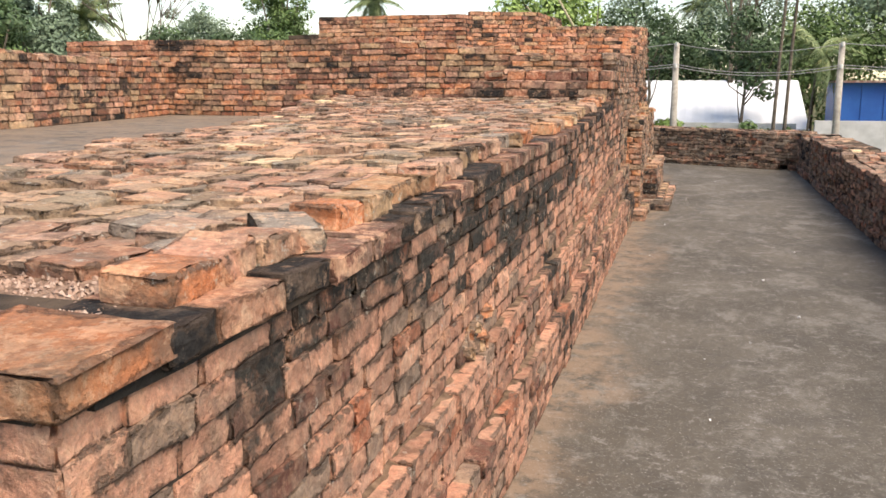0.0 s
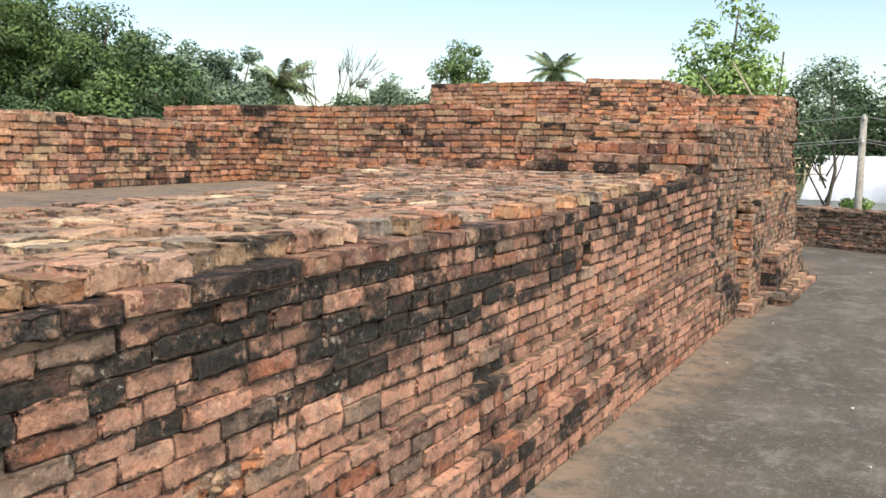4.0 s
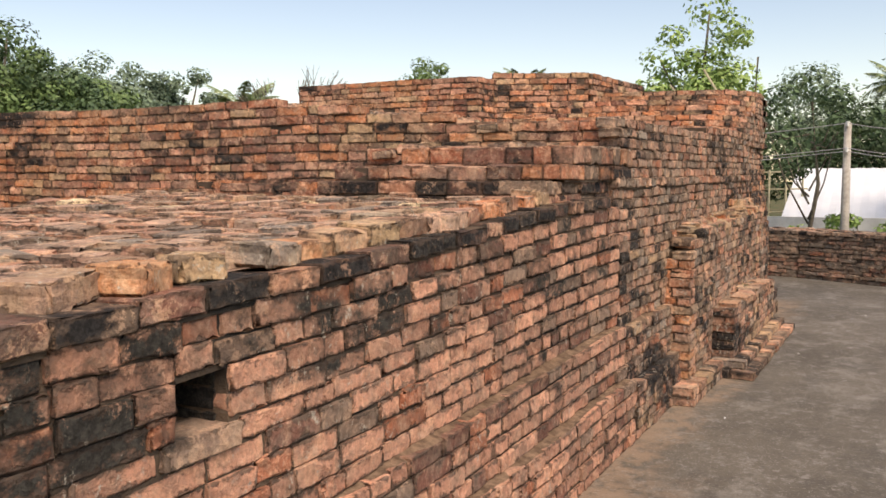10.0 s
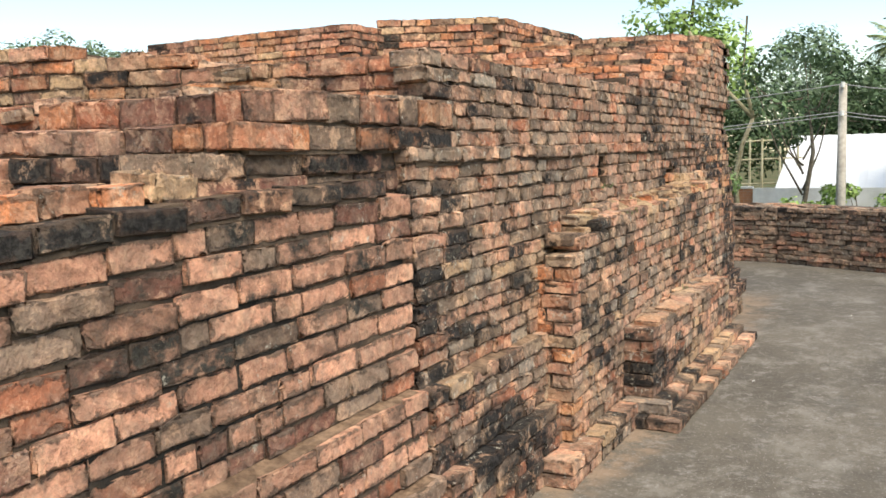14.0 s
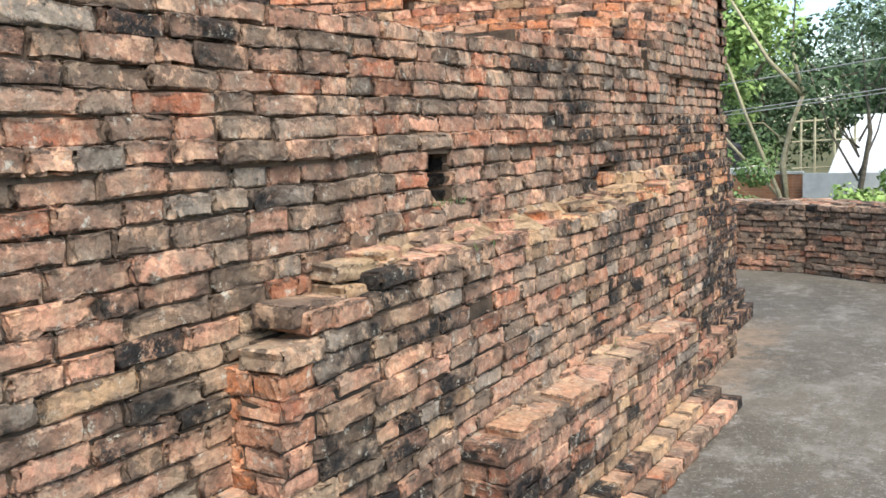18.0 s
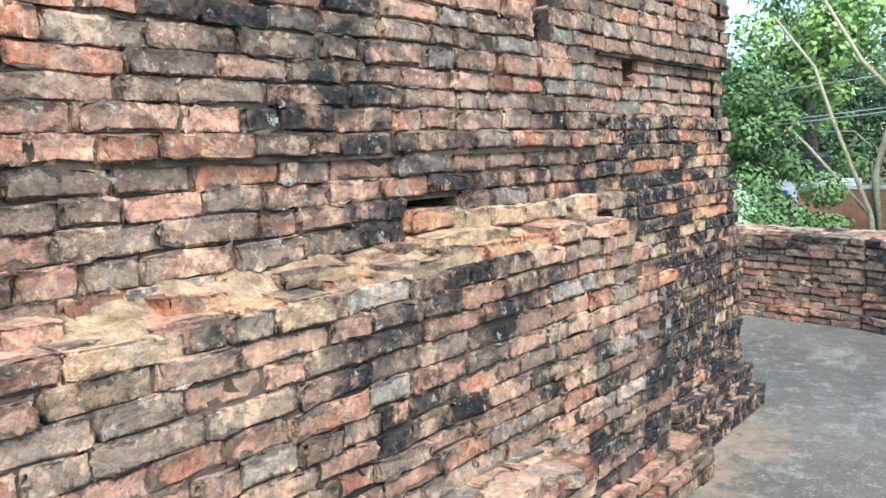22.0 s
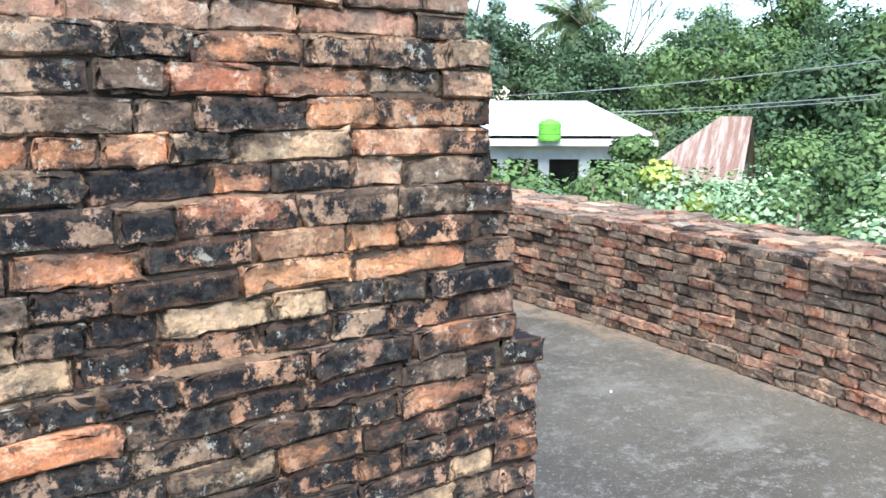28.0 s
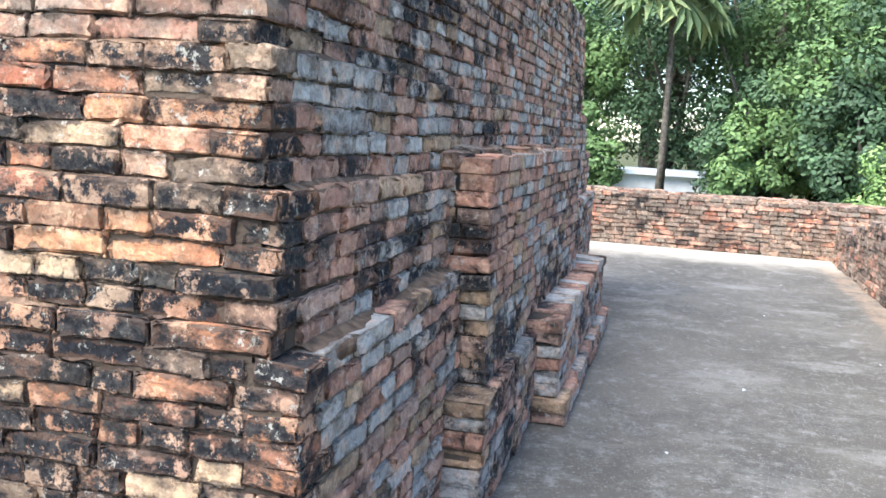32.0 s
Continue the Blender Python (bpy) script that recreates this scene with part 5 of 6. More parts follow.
def shrub(x, y, top, radius, mat, seed, leaves=1500, size=0.16, label="dense green leafy shrub behind the parapet", aspect=0.75, name="shrub"):
    rng = np.random.default_rng(seed)
    rr = random.Random(seed)
    H = top - G
    root = tagged(empty(name, x, y, G), label, "shrub")
    hp = Heap()
    for _ in range(6):
        e = (rr.uniform(-0.7, 0.7) * radius, rr.uniform(-0.7, 0.7) * radius, H * rr.uniform(0.6, 0.9))
        hp.add(*tube_data([(rr.uniform(-0.1, 0.1), rr.uniform(-0.1, 0.1), 0), (e[0] * 0.4, e[1] * 0.4, e[2] * 0.5), e], [0.035, 0.025, 0.01], 5))
    hp.made("stem", bark, root, "", True)
    cl = []
    for i in range(18):
        a, q = rng.uniform(0, 6.28), rng.random() ** 0.6
        r = radius * rng.uniform(0.28, 0.48)
        cl.append((math.cos(a) * radius * q, math.sin(a) * radius * q, rng.uniform(0.3, 1.0) * (H - r), r))
    p, nn = crown_points(rng, cl, leaves // 18)
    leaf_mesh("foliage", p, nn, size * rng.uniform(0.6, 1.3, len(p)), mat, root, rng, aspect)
    return root


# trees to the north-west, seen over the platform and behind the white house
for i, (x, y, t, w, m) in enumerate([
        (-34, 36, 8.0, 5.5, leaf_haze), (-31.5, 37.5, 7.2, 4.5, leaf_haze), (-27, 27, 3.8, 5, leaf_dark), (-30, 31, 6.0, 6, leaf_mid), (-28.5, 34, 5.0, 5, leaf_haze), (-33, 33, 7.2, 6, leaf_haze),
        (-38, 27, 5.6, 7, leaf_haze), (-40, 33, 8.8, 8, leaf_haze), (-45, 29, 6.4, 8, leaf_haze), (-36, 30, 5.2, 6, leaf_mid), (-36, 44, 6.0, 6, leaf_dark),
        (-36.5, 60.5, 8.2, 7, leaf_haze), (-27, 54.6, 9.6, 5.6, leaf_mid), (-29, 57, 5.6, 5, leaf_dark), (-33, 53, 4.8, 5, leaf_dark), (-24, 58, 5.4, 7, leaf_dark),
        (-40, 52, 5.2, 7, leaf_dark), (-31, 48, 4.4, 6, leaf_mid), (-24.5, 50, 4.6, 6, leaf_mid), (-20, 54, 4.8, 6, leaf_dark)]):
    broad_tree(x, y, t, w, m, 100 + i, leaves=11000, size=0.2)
# the near wood to the west
for i, (x, y, t, w, m) in enumerate([
        (-24.5, 18.6, 7.6, 5.5, leaf_mid), (-27, 20.8, 7.0, 5.5, leaf_dark), (-26, 15.8, 7.6, 6, leaf_dark), (-30, 19, 9.5, 7, leaf_dark), (-33, 15, 11.5, 8, leaf_dark), (-30, 12, 9.5, 7, leaf_dark),
        (-25.5, 12.6, 6.4, 5, leaf_mid), (-21.6, 18.1, 2.6, 2.8, leaf_mid), (-22.4, 17.6, 3.4, 3.0, leaf_dark), (-22.8, 13.2, 2.6, 3.2, leaf_mid), (-23.5, 20.3, 3.6, 4.0, leaf_dark), (-35, 20, 11, 8, leaf_dark),
        (-24.4, 20.4, 7.2, 5.2, leaf_mid), (-21.8, 20.3, 6.0, 4.6, leaf_dark), (-20.2, 19.7, 5.4, 4.0, leaf_mid), (-23.6, 21.0, 6.6, 5.0, leaf_mid), (-18.9, 20.0, 4.7, 3.4, leaf_dark), (-25.6, 24.2, 4.2, 5.4, leaf_mid), (-28.4, 26.4, 4.4, 4.8, leaf_dark), (-30.2, 28.8, 4.8, 4.6, leaf_mid), (-24, 22.6, 3.0, 4.0, leaf_dark)]):
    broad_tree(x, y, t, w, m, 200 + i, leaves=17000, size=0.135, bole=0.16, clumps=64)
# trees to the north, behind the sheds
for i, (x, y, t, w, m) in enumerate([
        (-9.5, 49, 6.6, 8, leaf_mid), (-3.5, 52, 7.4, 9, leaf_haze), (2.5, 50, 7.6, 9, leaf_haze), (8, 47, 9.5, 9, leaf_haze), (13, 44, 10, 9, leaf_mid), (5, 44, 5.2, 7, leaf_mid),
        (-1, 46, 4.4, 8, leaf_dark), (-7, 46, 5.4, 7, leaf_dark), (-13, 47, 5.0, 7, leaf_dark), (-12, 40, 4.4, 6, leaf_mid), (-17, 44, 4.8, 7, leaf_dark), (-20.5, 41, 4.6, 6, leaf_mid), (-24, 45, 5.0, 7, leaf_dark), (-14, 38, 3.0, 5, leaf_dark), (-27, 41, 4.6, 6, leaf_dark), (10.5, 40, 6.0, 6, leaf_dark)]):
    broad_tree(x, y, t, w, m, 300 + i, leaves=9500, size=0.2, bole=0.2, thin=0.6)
broad_tree(-6.4, 37.5, 8.0, 5.2, leaf_light, 331, leaves=6500, size=0.2, label="tall feathery light green tree beyond the wall", clumps=44)
broad_tree(-6.0, 29.7, 3.6, 3.4, leaf_mid, 332, leaves=14000, size=0.13, label="bushy bright green tree beyond the wall", bole=0.12)
broad_tree(-2.0, 33, 5.0, 4.2, leaf_dark, 333, leaves=1900, size=0.17, label="slender tree with sparse dark leaves", bole=0.45, clumps=22, thin=0.4)
broad_tree(1.6, 35.5, 4.6, 4.0, leaf_dark, 335, leaves=2400, size=0.18, label="slender tree with sparse dark leaves", bole=0.4, clumps=22, thin=0.4)
broad_tree(-14.5, 20.0, 1.75, 2.9, leaf_light, 336, leaves=14000, size=0.075, label="rounded bright green young tree", bole=0.12)
palm(-41.0, 52.4, 5.9, 1, scale=1.2, count=48)
palm(-21.5, 57, 6.9, 2, scale=0.85)
palm(-0.3, 66, 6.9, 4, scale=0.95)
root = tagged(empty("fan_palm", -22.4, 15.65, G), "tall fan palm among dense trees", "palm")
hp = Heap()
hp.add(*tube_data([(0, 0, 0), (0.05, 0.05, 3.2), (0, 0, 7.1)], [0.15, 0.11, 0.12], 9))
hp.made("trunk", bark, root, "", True)
hp = Heap()
for k in range(13):
    a = radians(k * 28)
    sp = math.tan(radians(4.5))
    hp.add([(0.25 * math.cos(a - 1.57) * 0.1, 0, 0), (1.15 * math.cos((a - radians(168)) * 0.7), 1.15 * math.sin((a - radians(168)) * 0.7), -0.12), (0.7 * math.cos((a - radians(168)) * 0.7 + 0.13), 0.7 * math.sin((a - radians(168)) * 0.7 + 0.13), 0.05)], [(0, 1, 2)])
    hp.add([(0, 0, 0), (1.15 * math.cos((a - radians(168)) * 0.7), 1.15 * math.sin((a - radians(168)) * 0.7), -0.12), (0.7 * math.cos((a - radians(168)) * 0.7 - 0.13), 0.7 * math.sin((a - radians(168)) * 0.7 - 0.13), 0.05)], [(0, 2, 1)])
fan = bpy.data.meshes.new("fan_leaf")
fan.from_pydata(hp.v, [], hp.f)
fan.materials.append(frond_green)
rr = random.Random(9)
for k in range(34):
    up = rr.uniform(-40, 80)
    ob = new("fan_leaf", fan)
    ob.parent = root
    ob.matrix_basis = pose(0, 0, 7.15, 0, 0, k * 137.5) @ pose(0, 0, 0, 0, -up, 0) @ pose(0.95, 0, 0, rr.uniform(-30, 30), rr.uniform(10, 50), 0)
palm(2.4, 31.5, 6.5, 6, count=12, scale=0.6, girth=0.06, label="slender pale-stemmed areca palm")
palm(2.8, 32, 7.0, 7, count=12, scale=0.6, girth=0.06, label="slender pale-stemmed areca palm")
palm(3.6, 33, 2.6, 8, count=14, scale=0.6, girth=0.05, label="slender pale-stemmed areca palm")
bare_tree(-34.4, 49.8, 7.6, 4, spread=0.45)
bare_tree(1.2, 40, 7.0, 6, spread=0.4, base_r=0.12)

# the tree with pale arching stems
root = tagged(empty("stem_tree", -3.95, 34, G), "nearly leafless tree with pale arching stems", "tree")
for pts, r0 in ((((0, 0, 0), (-0.1, 0, 1.5), (-1.0, 0, 3.7), (-1.5, 0, 5.1), (-2.5, 0, 6.4)), 0.07), (((0.05, 0.2, 0), (-0.1, 0.2, 1.4), (-1.7, 0.2, 3.2), (-3.1, 0.1, 4.5)), 0.06),
                (((0.1, 0.4, 0), (-0.1, 0.4, 2.4), (0.1, 0.4, 3.4), (0.4, 0.4, 4.2)), 0.11), (((0.4, 0.4, 4.2), (-0.5, 0.4, 5.2), (-1.5, 0.4, 6.9)), 0.07), (((0.4, 0.4, 4.2), (0.1, 0.4, 5.4), (0.2, 0.4, 7.2)), 0.07),
                (((0.4, 0.4, 4.2), (0.9, 0.4, 4.6), (1.5, 0.4, 4.4), (1.7, 0.4, 3.9)), 0.03), (((-0.2, 0.4, 3.1), (-0.6, 0.3, 3.5), (-1.4, 0.3, 3.5)), 0.025)):
    hp = Heap()
    hp.add(*tube_data(pts, [r0 * (1 - 0.7 * i / len(pts)) for i in range(len(pts))], 7))
    hp.made("stem", bark_pale, root, "", True)

# hedge behind the north parapet
r = random.Random(77)
for i in range(11):
    x = -10.6 + i * 0.8 + r.uniform(-0.3, 0.3)
    yel = i in (1, 2)
    tall = 0.86 if yel else r.uniform(0.5, 0.72) if x < -5.3 else r.uniform(1.0, 1.2)
    shrub(x, 20.2 + r.uniform(-0.4, 0.7), tall, r.uniform(0.8, 1.1), leaf_yellow if yel else (leaf_hedge, leaf_mid, leaf_hedge)[i % 3], 500 + i, 15000, 0.052,
          "shrub with yellow-green leaves behind the parapet" if yel else "dense green leafy shrub behind the parapet")
for i, (x, y, t, rad) in enumerate([(-17, 22, 0.6, 1.3), (-19, 23.5, 0.3, 1.4), (-11, 23, 0.7, 1.3), (-8, 23.5, 0.4, 1.4), (-14, 26, 0.4, 1.5), (-11, 30, 0.3, 1.8), (-4.6, 30.5, 0.1, 1.0), (-1.8, 31.5, 0.2, 0.9), (0.6, 29, 0.3, 0.9), (-0.4, 33, 0.5, 0.9), (2.2, 33, 0.4, 1.0)]):
    shrub(x, y, t, rad, (leaf_mid, leaf_light)[i % 2], 540 + i, 1700, 0.15, "low green bush beyond the parapet")
for i, (x, y, t, rad) in enumerate([(-12, 34, 1.0, 2.0), (-15.5, 36, 1.2, 2.2), (-19.5, 37, 1.3, 2.2), (-9.5, 33, 0.9, 1.8), (-23.5, 37.5, 1.4, 2.4), (-27, 36, 1.5, 2.4), (-8, 40, 1.6, 2.4), (-17.5, 40, 1.8, 2.6)]):
    shrub(x, y, t, rad, (leaf_mid, leaf_dark)[i % 2], 560 + i, 5000, 0.15, "green thicket of shrubs beyond the sheds")
for i, (x, y, t, rad) in enumerate([(-4.2, 22.7, 1.25, 0.9), (-3.0, 22.4, 1.4, 1.1), (-12.2, 20.7, 1.12, 0.7), (-5.8, 20.7, 1.1, 0.45), (-4.0, 19.9, 0.98, 0.45)]):
    shrub(x, y, t, rad, (leaf_mid, leaf_mid, leaf_hedge, leaf_mid, leaf_yellow)[i], 580 + i, 12000, 0.06, "tall leafy shrub hiding a shed")
# two papaya trees by the white house
for x, y, t in ((-14.9, 23.4, 1.75), (-14.1, 24.0, 1.55)):
    root = tagged(empty("papaya_tree", x, y, G), "papaya tree with a flat crown of lobed leaves", "tree")
    hp = Heap()
    hp.add(*tube_data([(0, 0, 0), (0.05, 0, (t - G) * 0.5), (0, 0, t - G - 0.2)], [0.06, 0.05, 0.04], 7))
    hp.made("trunk", bark_pale, root, "", True)
    rng = np.random.default_rng(int(x * 10) % 97)
    cl = [(math.cos(a) * q, math.sin(a) * q, t - G - 0.15 - 0.25 * q, 0.2) for a, q in [(k * 2.4, 0.15 + 0.045 * k) for k in range(14)]]
    p, nn = crown_points(rng, cl, 34)
    leaf_mesh("crown", p, nn + np.array([0, 0, 1.0]), rng.uniform(0.14, 0.24, len(p)), leaf_light, root, rng, 0.5)

# ---- buildings beyond the wall ----


def hip_house(cx, cy, rot, L, W, eave, ridge, name, label):
    root = tagged(empty(name, cx, cy, G, rot), label, "house")
    e, rz = eave - G, ridge - G
    hp = Heap()
    t = 0.25
    hp.box(-L / 2, L / 2, W / 2 - t, W / 2, 0, e)
    hp.box(-L / 2, -L / 2 + t, -W / 2 + 1.3, W / 2 - t, 0, e)
    hp.box(L / 2 - t, L / 2, -W / 2 + 1.3, W / 2 - t, 0, e)
    hp.box(-L / 2 + t, L / 2 - t, -W / 2 + 1.3, -W / 2 + 1.3 + t, 0, 0.9)
    hp.made("wall", white_wall, root)
    # near-black panel stands for the shade inside the open veranda
    hp = Heap()
    hp.box(-L / 2 + t, L / 2 - t, -W / 2 + 1.3, -W / 2 + 1.45, 0.9, e)
    hp.made("veranda_opening", near_black, root, "near-black panel for the shaded inside of the veranda")
    for i in range(8):
        x = -L / 2 + 0.2 + i * (L - 0.4) / 7
        hp = Heap()
        hp.box(x - 0.13, x + 0.13, -W / 2 - 0.7, -W / 2 - 0.45, 0, e - 0.62)
        hp.made("column", white_wall, root)
    hp = Heap()
    hp.box(-L / 2, L / 2, -W / 2 - 0.72, -W / 2 - 0.43, e - 0.62, e - 0.28)
    hp.made("beam", white_wall, root)
    o = 0.45
    a, b2, k = L / 2 + o, W / 2 + o, L / 2 - W * 0.13
    v = [(-a, -b2, e), (a, -b2, e), (a, b2, e), (-a, b2, e), (-k, 0, rz), (k, 0, rz)]
    v += [(x, y, z - 0.07) for x, y, z in v]
    f = [(0, 1, 5, 4), (1, 2, 5), (2, 3, 4, 5), (3, 0, 4), (6, 10, 11, 7), (7, 11, 8), (8, 11, 10, 9), (9, 10, 6), (0, 6, 7, 1), (1, 7, 8, 2), (2, 8, 9, 3), (3, 9, 6, 0)]
    mesh_object("roof", v, f, white_sheet, root, "white painted metal hipped roof")
    hp = Heap()
    hp.box(-a, a, -b2 - 0.75, -b2 + 0.4, e - 0.28, e - 0.15)
    hp.made("awning", white_wall, root, "white concrete awning slab")
    return root


hip_house(-19.1, 29.05, 54, 7.3, 5.5, 0.56, 1.31, "white_house", "low white house with a hipped metal roof and veranda")


def water_tank(x, y, z, r, hgt, mat, label):
    root = tagged(empty("water_tank", x, y, z), label, "tank")
    hp = Heap()
    rings = [(r * 0.96, 0), (r, hgt * 0.1), (r, hgt * 0.25), (r * 0.95, hgt * 0.28), (r, hgt * 0.31), (r, hgt * 0.5), (r * 0.95, hgt * 0.53), (r, hgt * 0.56), (r, hgt * 0.78), (r * 0.75, hgt * 0.92), (r * 0.35, hgt * 0.96)]
    hp.add(*tube_data([(0, 0, q[1]) for q in rings], [q[0] for q in rings], 20))
    body = hp.made("body", mat, root)
    hp = Heap()
    hp.add(*tube_data([(0, 0, hgt * 0.94), (0, 0, hgt)], [r * 0.36, r * 0.34], 16))
    hp.made("lid", mat, body)


water_tank(-14.95, 27.95, 0.41, 0.27, 0.5, green_plastic, "lime green plastic water tank on the house roof")


def gable_shed(x, y, rot, L, W, eave, ridge, roof_mat, wall_mat, label, name="shed", hip=0.0):
    root = tagged(empty(name, x, y, G, rot), label, "shed")
    e, rz = eave - G, ridge - G
    v, f = box_data(-L / 2, L / 2, -W / 2, W / 2, 0, e)
    n = len(v)
    if not hip:
        v += [(-L / 2, 0, rz - 0.05), (L / 2, 0, rz - 0.05)]
        f += [(4, 7, n), (5, n + 1, 6)]
    mesh_object("wall", v, f, wall_mat, root)
    n = 48
    for sgn in (-1, 1):
        y1, ez = sgn * (W / 2 + 0.3), e - 0.3 * (rz - e) / (W / 2)
        v = []
        for dz in (0.0, -0.02):
            for i in range(n + 1):
                x0, z = -L / 2 - 0.2 + (L + 0.4) * i / n, 0.012 * (i % 2) + dz
                v += [(x0 + hip * (L + 0.4) * (1 - i / n), 0, rz + z), (x0, y1, ez + z)]
        m = 2 * (n + 1)
        f = [(2 * i, 2 * i + 2, 2 * i + 3, 2 * i + 1) for i in range(n)]
        f += [(m + 2 * i + 1, m + 2 * i + 3, m + 2 * i + 2, m + 2 * i) for i in range(n)]
        f += [(2 * i + 1, 2 * i + 3, m + 2 * i + 3, m + 2 * i + 1) for i in range(n)] + [(0, 1, m + 1, m), (2 * n + 1, 2 * n, m + 2 * n, m + 2 * n + 1)]
        mesh_object("roof_sheet", v, f, roof_mat, root)
    if hip:
        xa, ya, ez = -L / 2 - 0.2, W / 2 + 0.3, e - 0.3 * (rz - e) / (W / 2)
        v = [(xa, -ya, ez), (xa, ya, ez), (xa + hip * (L + 0.4), 0, rz), (xa, -ya, ez - 0.02), (xa, ya, ez - 0.02), (xa + hip * (L + 0.4), 0, rz - 0.02)]
        mesh_object("hip_sheet", v, [(0, 2, 1), (3, 4, 5), (0, 1, 4, 3)], roof_mat, root)
    return root


gable_shed(-12.4, 30.0, 30, 2.0, 2.2, -0.1, 1.0, rust_sheet, grey_wall, "small shed with a rusty pink metal roof", hip=0.72)
gable_shed(-17.9, 22.9, 40, 1.5, 1.9, 0.05, 0.9, brown_sheet, grey_wall, "shed with a rust-brown corrugated metal roof")
# the long shed with the white roof
root = tagged(empty("long_shed", 0.45, 38, G), "long shed with a bright white sheet roof", "shed")
hp = Heap()
hp.box(-3.2, 3.2, -2.4, 2.4, 0, 1.75)
hp.made("wall", grey_wall, root)
for i in range(30):
    if i % 3 == 0:
        hp = Heap()
    x0, x1 = -3.5 + 7.0 * i / 30, -3.5 + 7.0 * (i + 1) / 30
    z = 0.02 * (i % 2)
    q = [(x0, 2.2, 3.65 + z), (x1, 2.2, 3.67 - z), (x1, -3.0, 1.87 - z), (x0, -3.0, 1.85 + z)]
    hp.add(q + [(a, b2, c2 - 0.03) for a, b2, c2 in q], [(0, 3, 2, 1), (4, 5, 6, 7), (2, 3, 7, 6), (0, 1, 5, 4)])
    if i % 3 == 2:
        hp.made("roof_sheet", white_sheet, root)
# blue shed and pale wall
root = tagged(empty("blue_shed", 6.6, 34, G), "bright blue metal-sheet shed", "shed")
for i in range(12):
    x0 = -2.1 + 4.2 * i / 12
    hp = Heap()
    hp.box(x0, x0 + 0.345, -1.5 + 0.03 * (i % 2), 1.5, 0, 3.55)
    hp.made("panel", blue_sheet, root)
hp = Heap()
hp.box(-2.3, 2.3, -1.8, 1.8, 3.55, 3.62)
hp.made("roof", rust_sheet, root)
h = Heap()
h.box(3.6, 16, 30.6, 30.85, G, 0.35)
tagged(h.made("boundary_wall", white_wall), "long pale cement boundary wall", "wall", "", "structure")
h = Heap()
h.box(-3.5, 3.4, 34.2, 34.4, G, 0.1)
tagged(h.made("yard_wall", white_wall), "pale cement yard wall by the shed", "wall", "", "structure")
# brick yard wall with white post
root = tagged(empty("brick_fence", -4.75, 34.6, G - 0.33), "orange brick yard wall with a pale cement post", "wall")
hp = Heap()
zz = 0.0
k = 0
rr = random.Random(4)
while zz < 2.4:
    x = -1.15 - (0.12 if k % 2 else 0)
    while x < 1.2:
        hp.box(max(x, -1.15), min(x + 0.235, 1.2), -0.06 + rr.uniform(-0.004, 0.004), 0.06, zz, zz + 0.07)
        x += 0.245
    zz += 0.08
    k += 1
hp.made("brickwork", house_brick, root)["kind"] = "stuff"
hp = Heap()
hp.box(-1.15, 1.2, -0.045, 0.045, 0, 2.38)
hp.made("mortar_bed", cement_post, root)
hp = Heap()
hp.box(-1.4, -1.16, -0.12, 0.12, 0, 2.5)
hp.made("post", white_wall, root, "white cement post")
hp = Heap()
hp.box(-1.16, 1.2, -0.1, 0.1, 2.41, 2.47)
hp.made("coping", white_wall, root)
root = tagged(empty("white_hut", -5.6, 36.4, G), "small white flat-roofed hut with a blue door", "house")
hp = Heap()
hp.box(-1.6, 0.6, -1, 1, 0, 2.2)
hp.made("wall", white_wall, root)
hp = Heap()
hp.box(-1.25, -0.65, -1.03, -1.004, 0, 1.95)
hp.made("door", blue_sheet, root)
water_tank(-5.95, 36.2, 0.2, 0.38, 0.8, black_plastic, "black plastic water tank on a low hut")
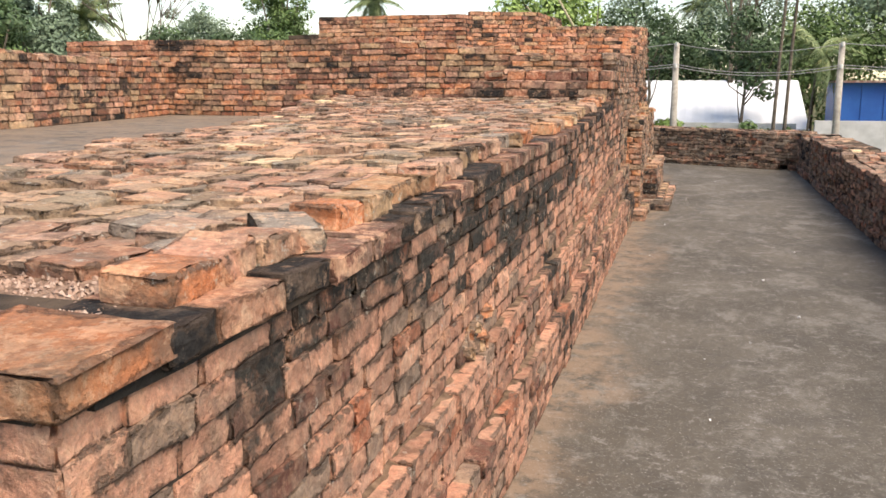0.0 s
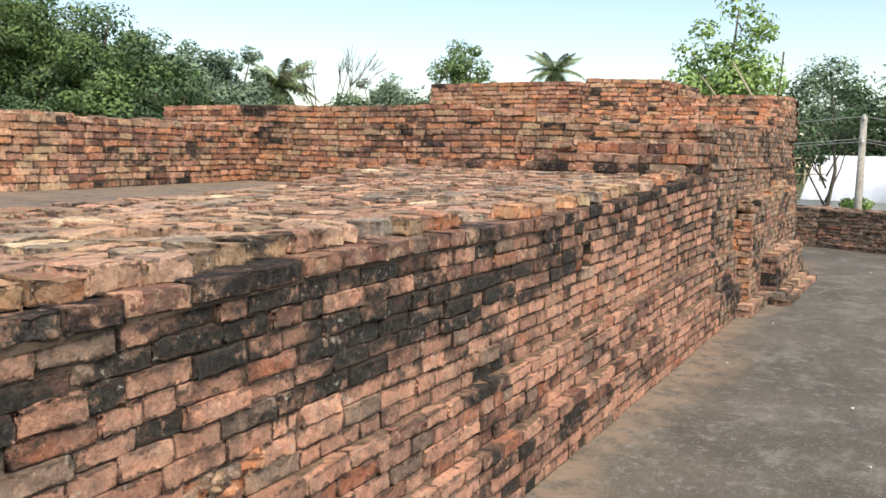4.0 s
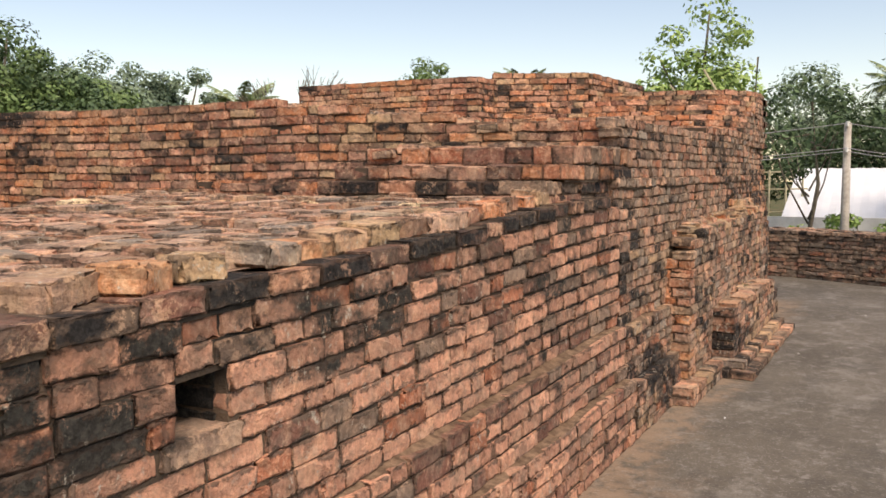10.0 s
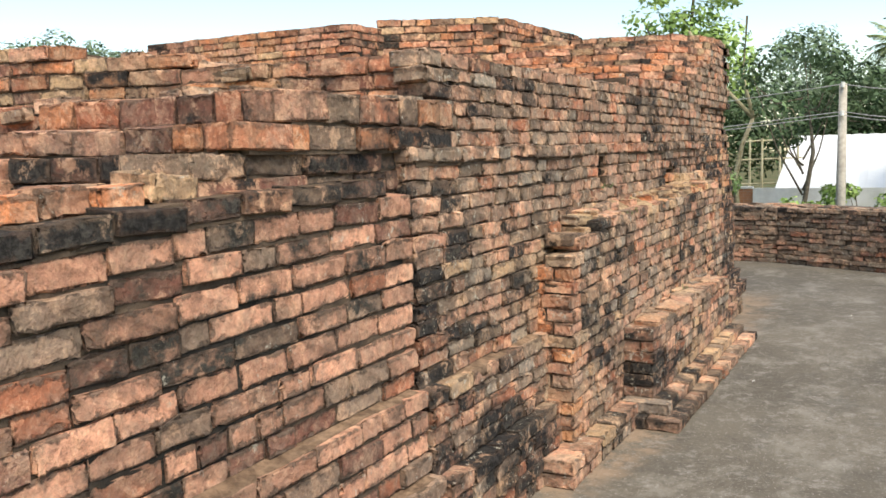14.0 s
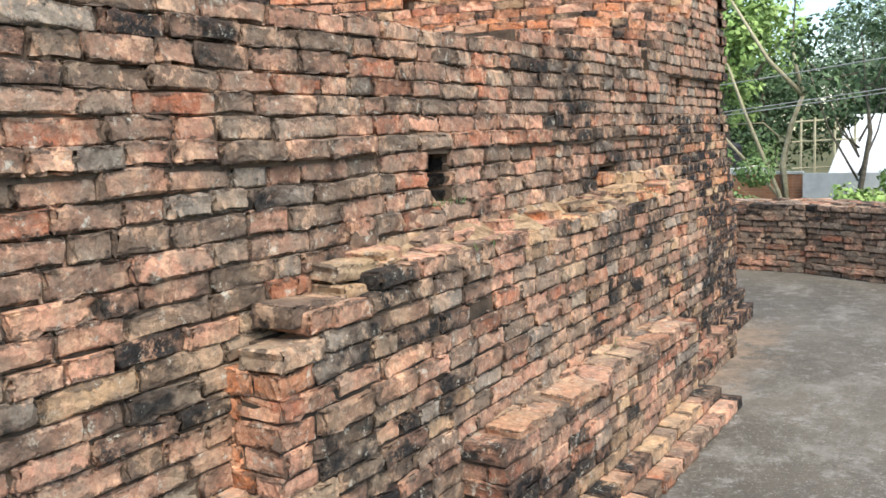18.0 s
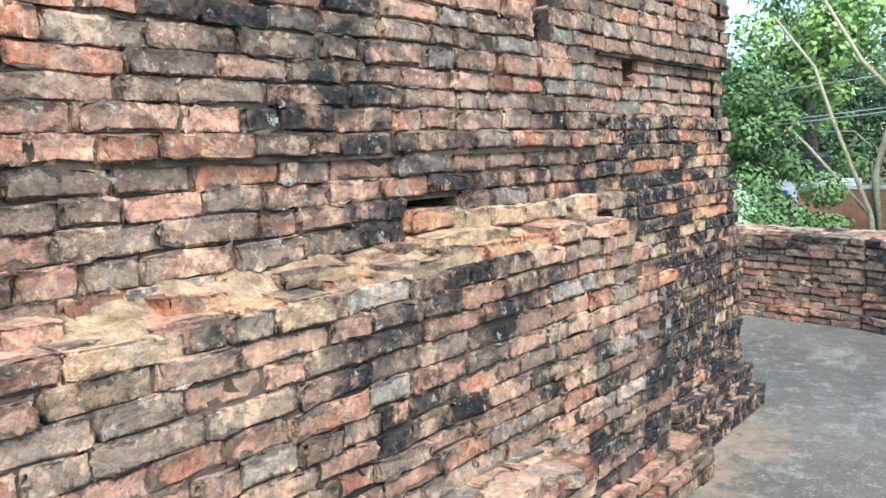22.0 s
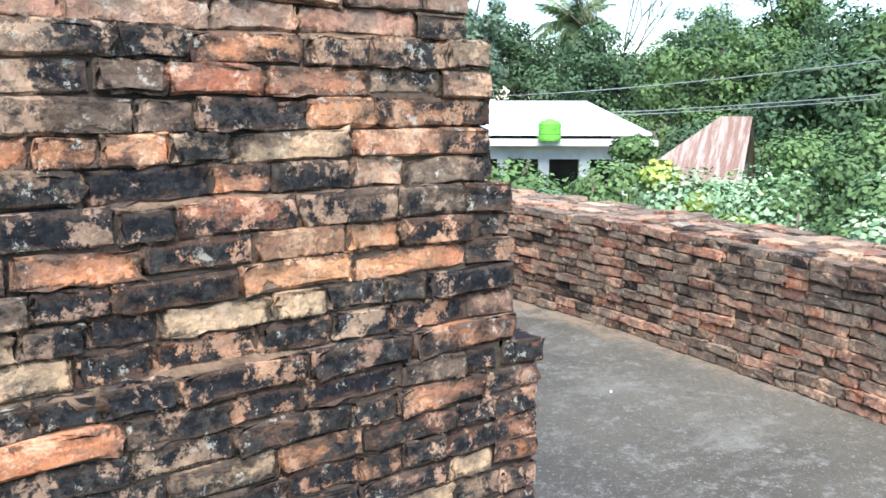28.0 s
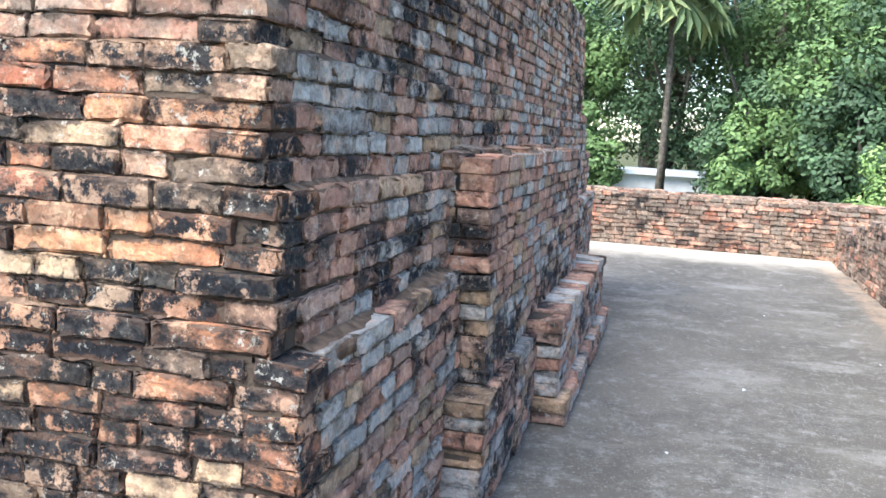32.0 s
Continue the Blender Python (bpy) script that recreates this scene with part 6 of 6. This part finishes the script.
# pole frame
root = tagged(empty("pole_frame", -3.2, 37, G), "open frame of pale bamboo poles", "frame")
for x, y in ((-0.45, 0), (0.1, 0), (0.6, 0.4), (-0.9, 0.4)):
    hp = Heap()
    hp.add(*tube_data([(x, y, 0), (x, y, 3.6)], [0.04, 0.035], 6))
    hp.made("post", bamboo_mat, root)
for z in (3.5, 2.9, 2.1):
    hp = Heap()
    hp.add(*tube_data([(-1.1, 0.05, z), (0.8, 0.1, z + 0.05)], [0.03, 0.03], 6))
    hp.made("rail", bamboo_mat, root)
# low white cottage among the western trees
root = tagged(empty("white_cottage", -24.2, 15.4, G), "low white cottage half hidden by trees", "house")
hp = Heap()
hp.box(-0.8, 0.8, -1.5, 1.5, 0, 2.35)
hp.made("wall", white_wall, root)
hp = Heap()
hp.box(-1.0, 1.0, -1.7, 1.7, 2.35, 2.47)
hp.made("roof", white_sheet, root)
hp = Heap()
hp.box(0.804, 0.83, -0.3, 0.5, 0.0, 1.95)
hp.made("door", near_black, root)
# power poles and wires


def power_pole(x, y, top):
    root = tagged(empty("power_pole", x, y, G), "slim weathered concrete power pole", "pole")
    hp = Heap()
    hp.add(*tube_data([(0, 0, 0), (0, 0, top - G)], [0.13, 0.085], 8))
    hp.made("shaft", cement_post, root, "", True)
    for z in (0.1, 0.75):
        hp = Heap()
        hp.add(*tube_data([(0, -0.16, top - G - z), (0, -0.13, top - G - z + 0.12)], [0.035, 0.05], 8))
        hp.made("insulator", white_wall, root)
    return root


POLES = [(-0.75, 29, 2.75), (4.0, 29, 2.7), (-24.0, 33, 1.45), (14.0, 30.5, 2.9)]
for p in POLES:
    power_pole(*p)
for a, b2 in ((0, 2), (0, 1), (1, 3)):
    for dz in (0.02, 0.64, 0.72):
        p, q = Vector(POLES[a]), Vector(POLES[b2])
        pts = []
        for i in range(9):
            s = i / 8
            w = p.lerp(q, s)
            pts.append((w.x, w.y - 0.14, w.z - dz - 0.25 * 4 * s * (1 - s)))
        hp = Heap()
        hp.add(*tube_data(pts, [0.011] * 9, 5))
        tagged(hp.made("overhead_wire", wire_mat), "thin grey overhead power wire", "wire")
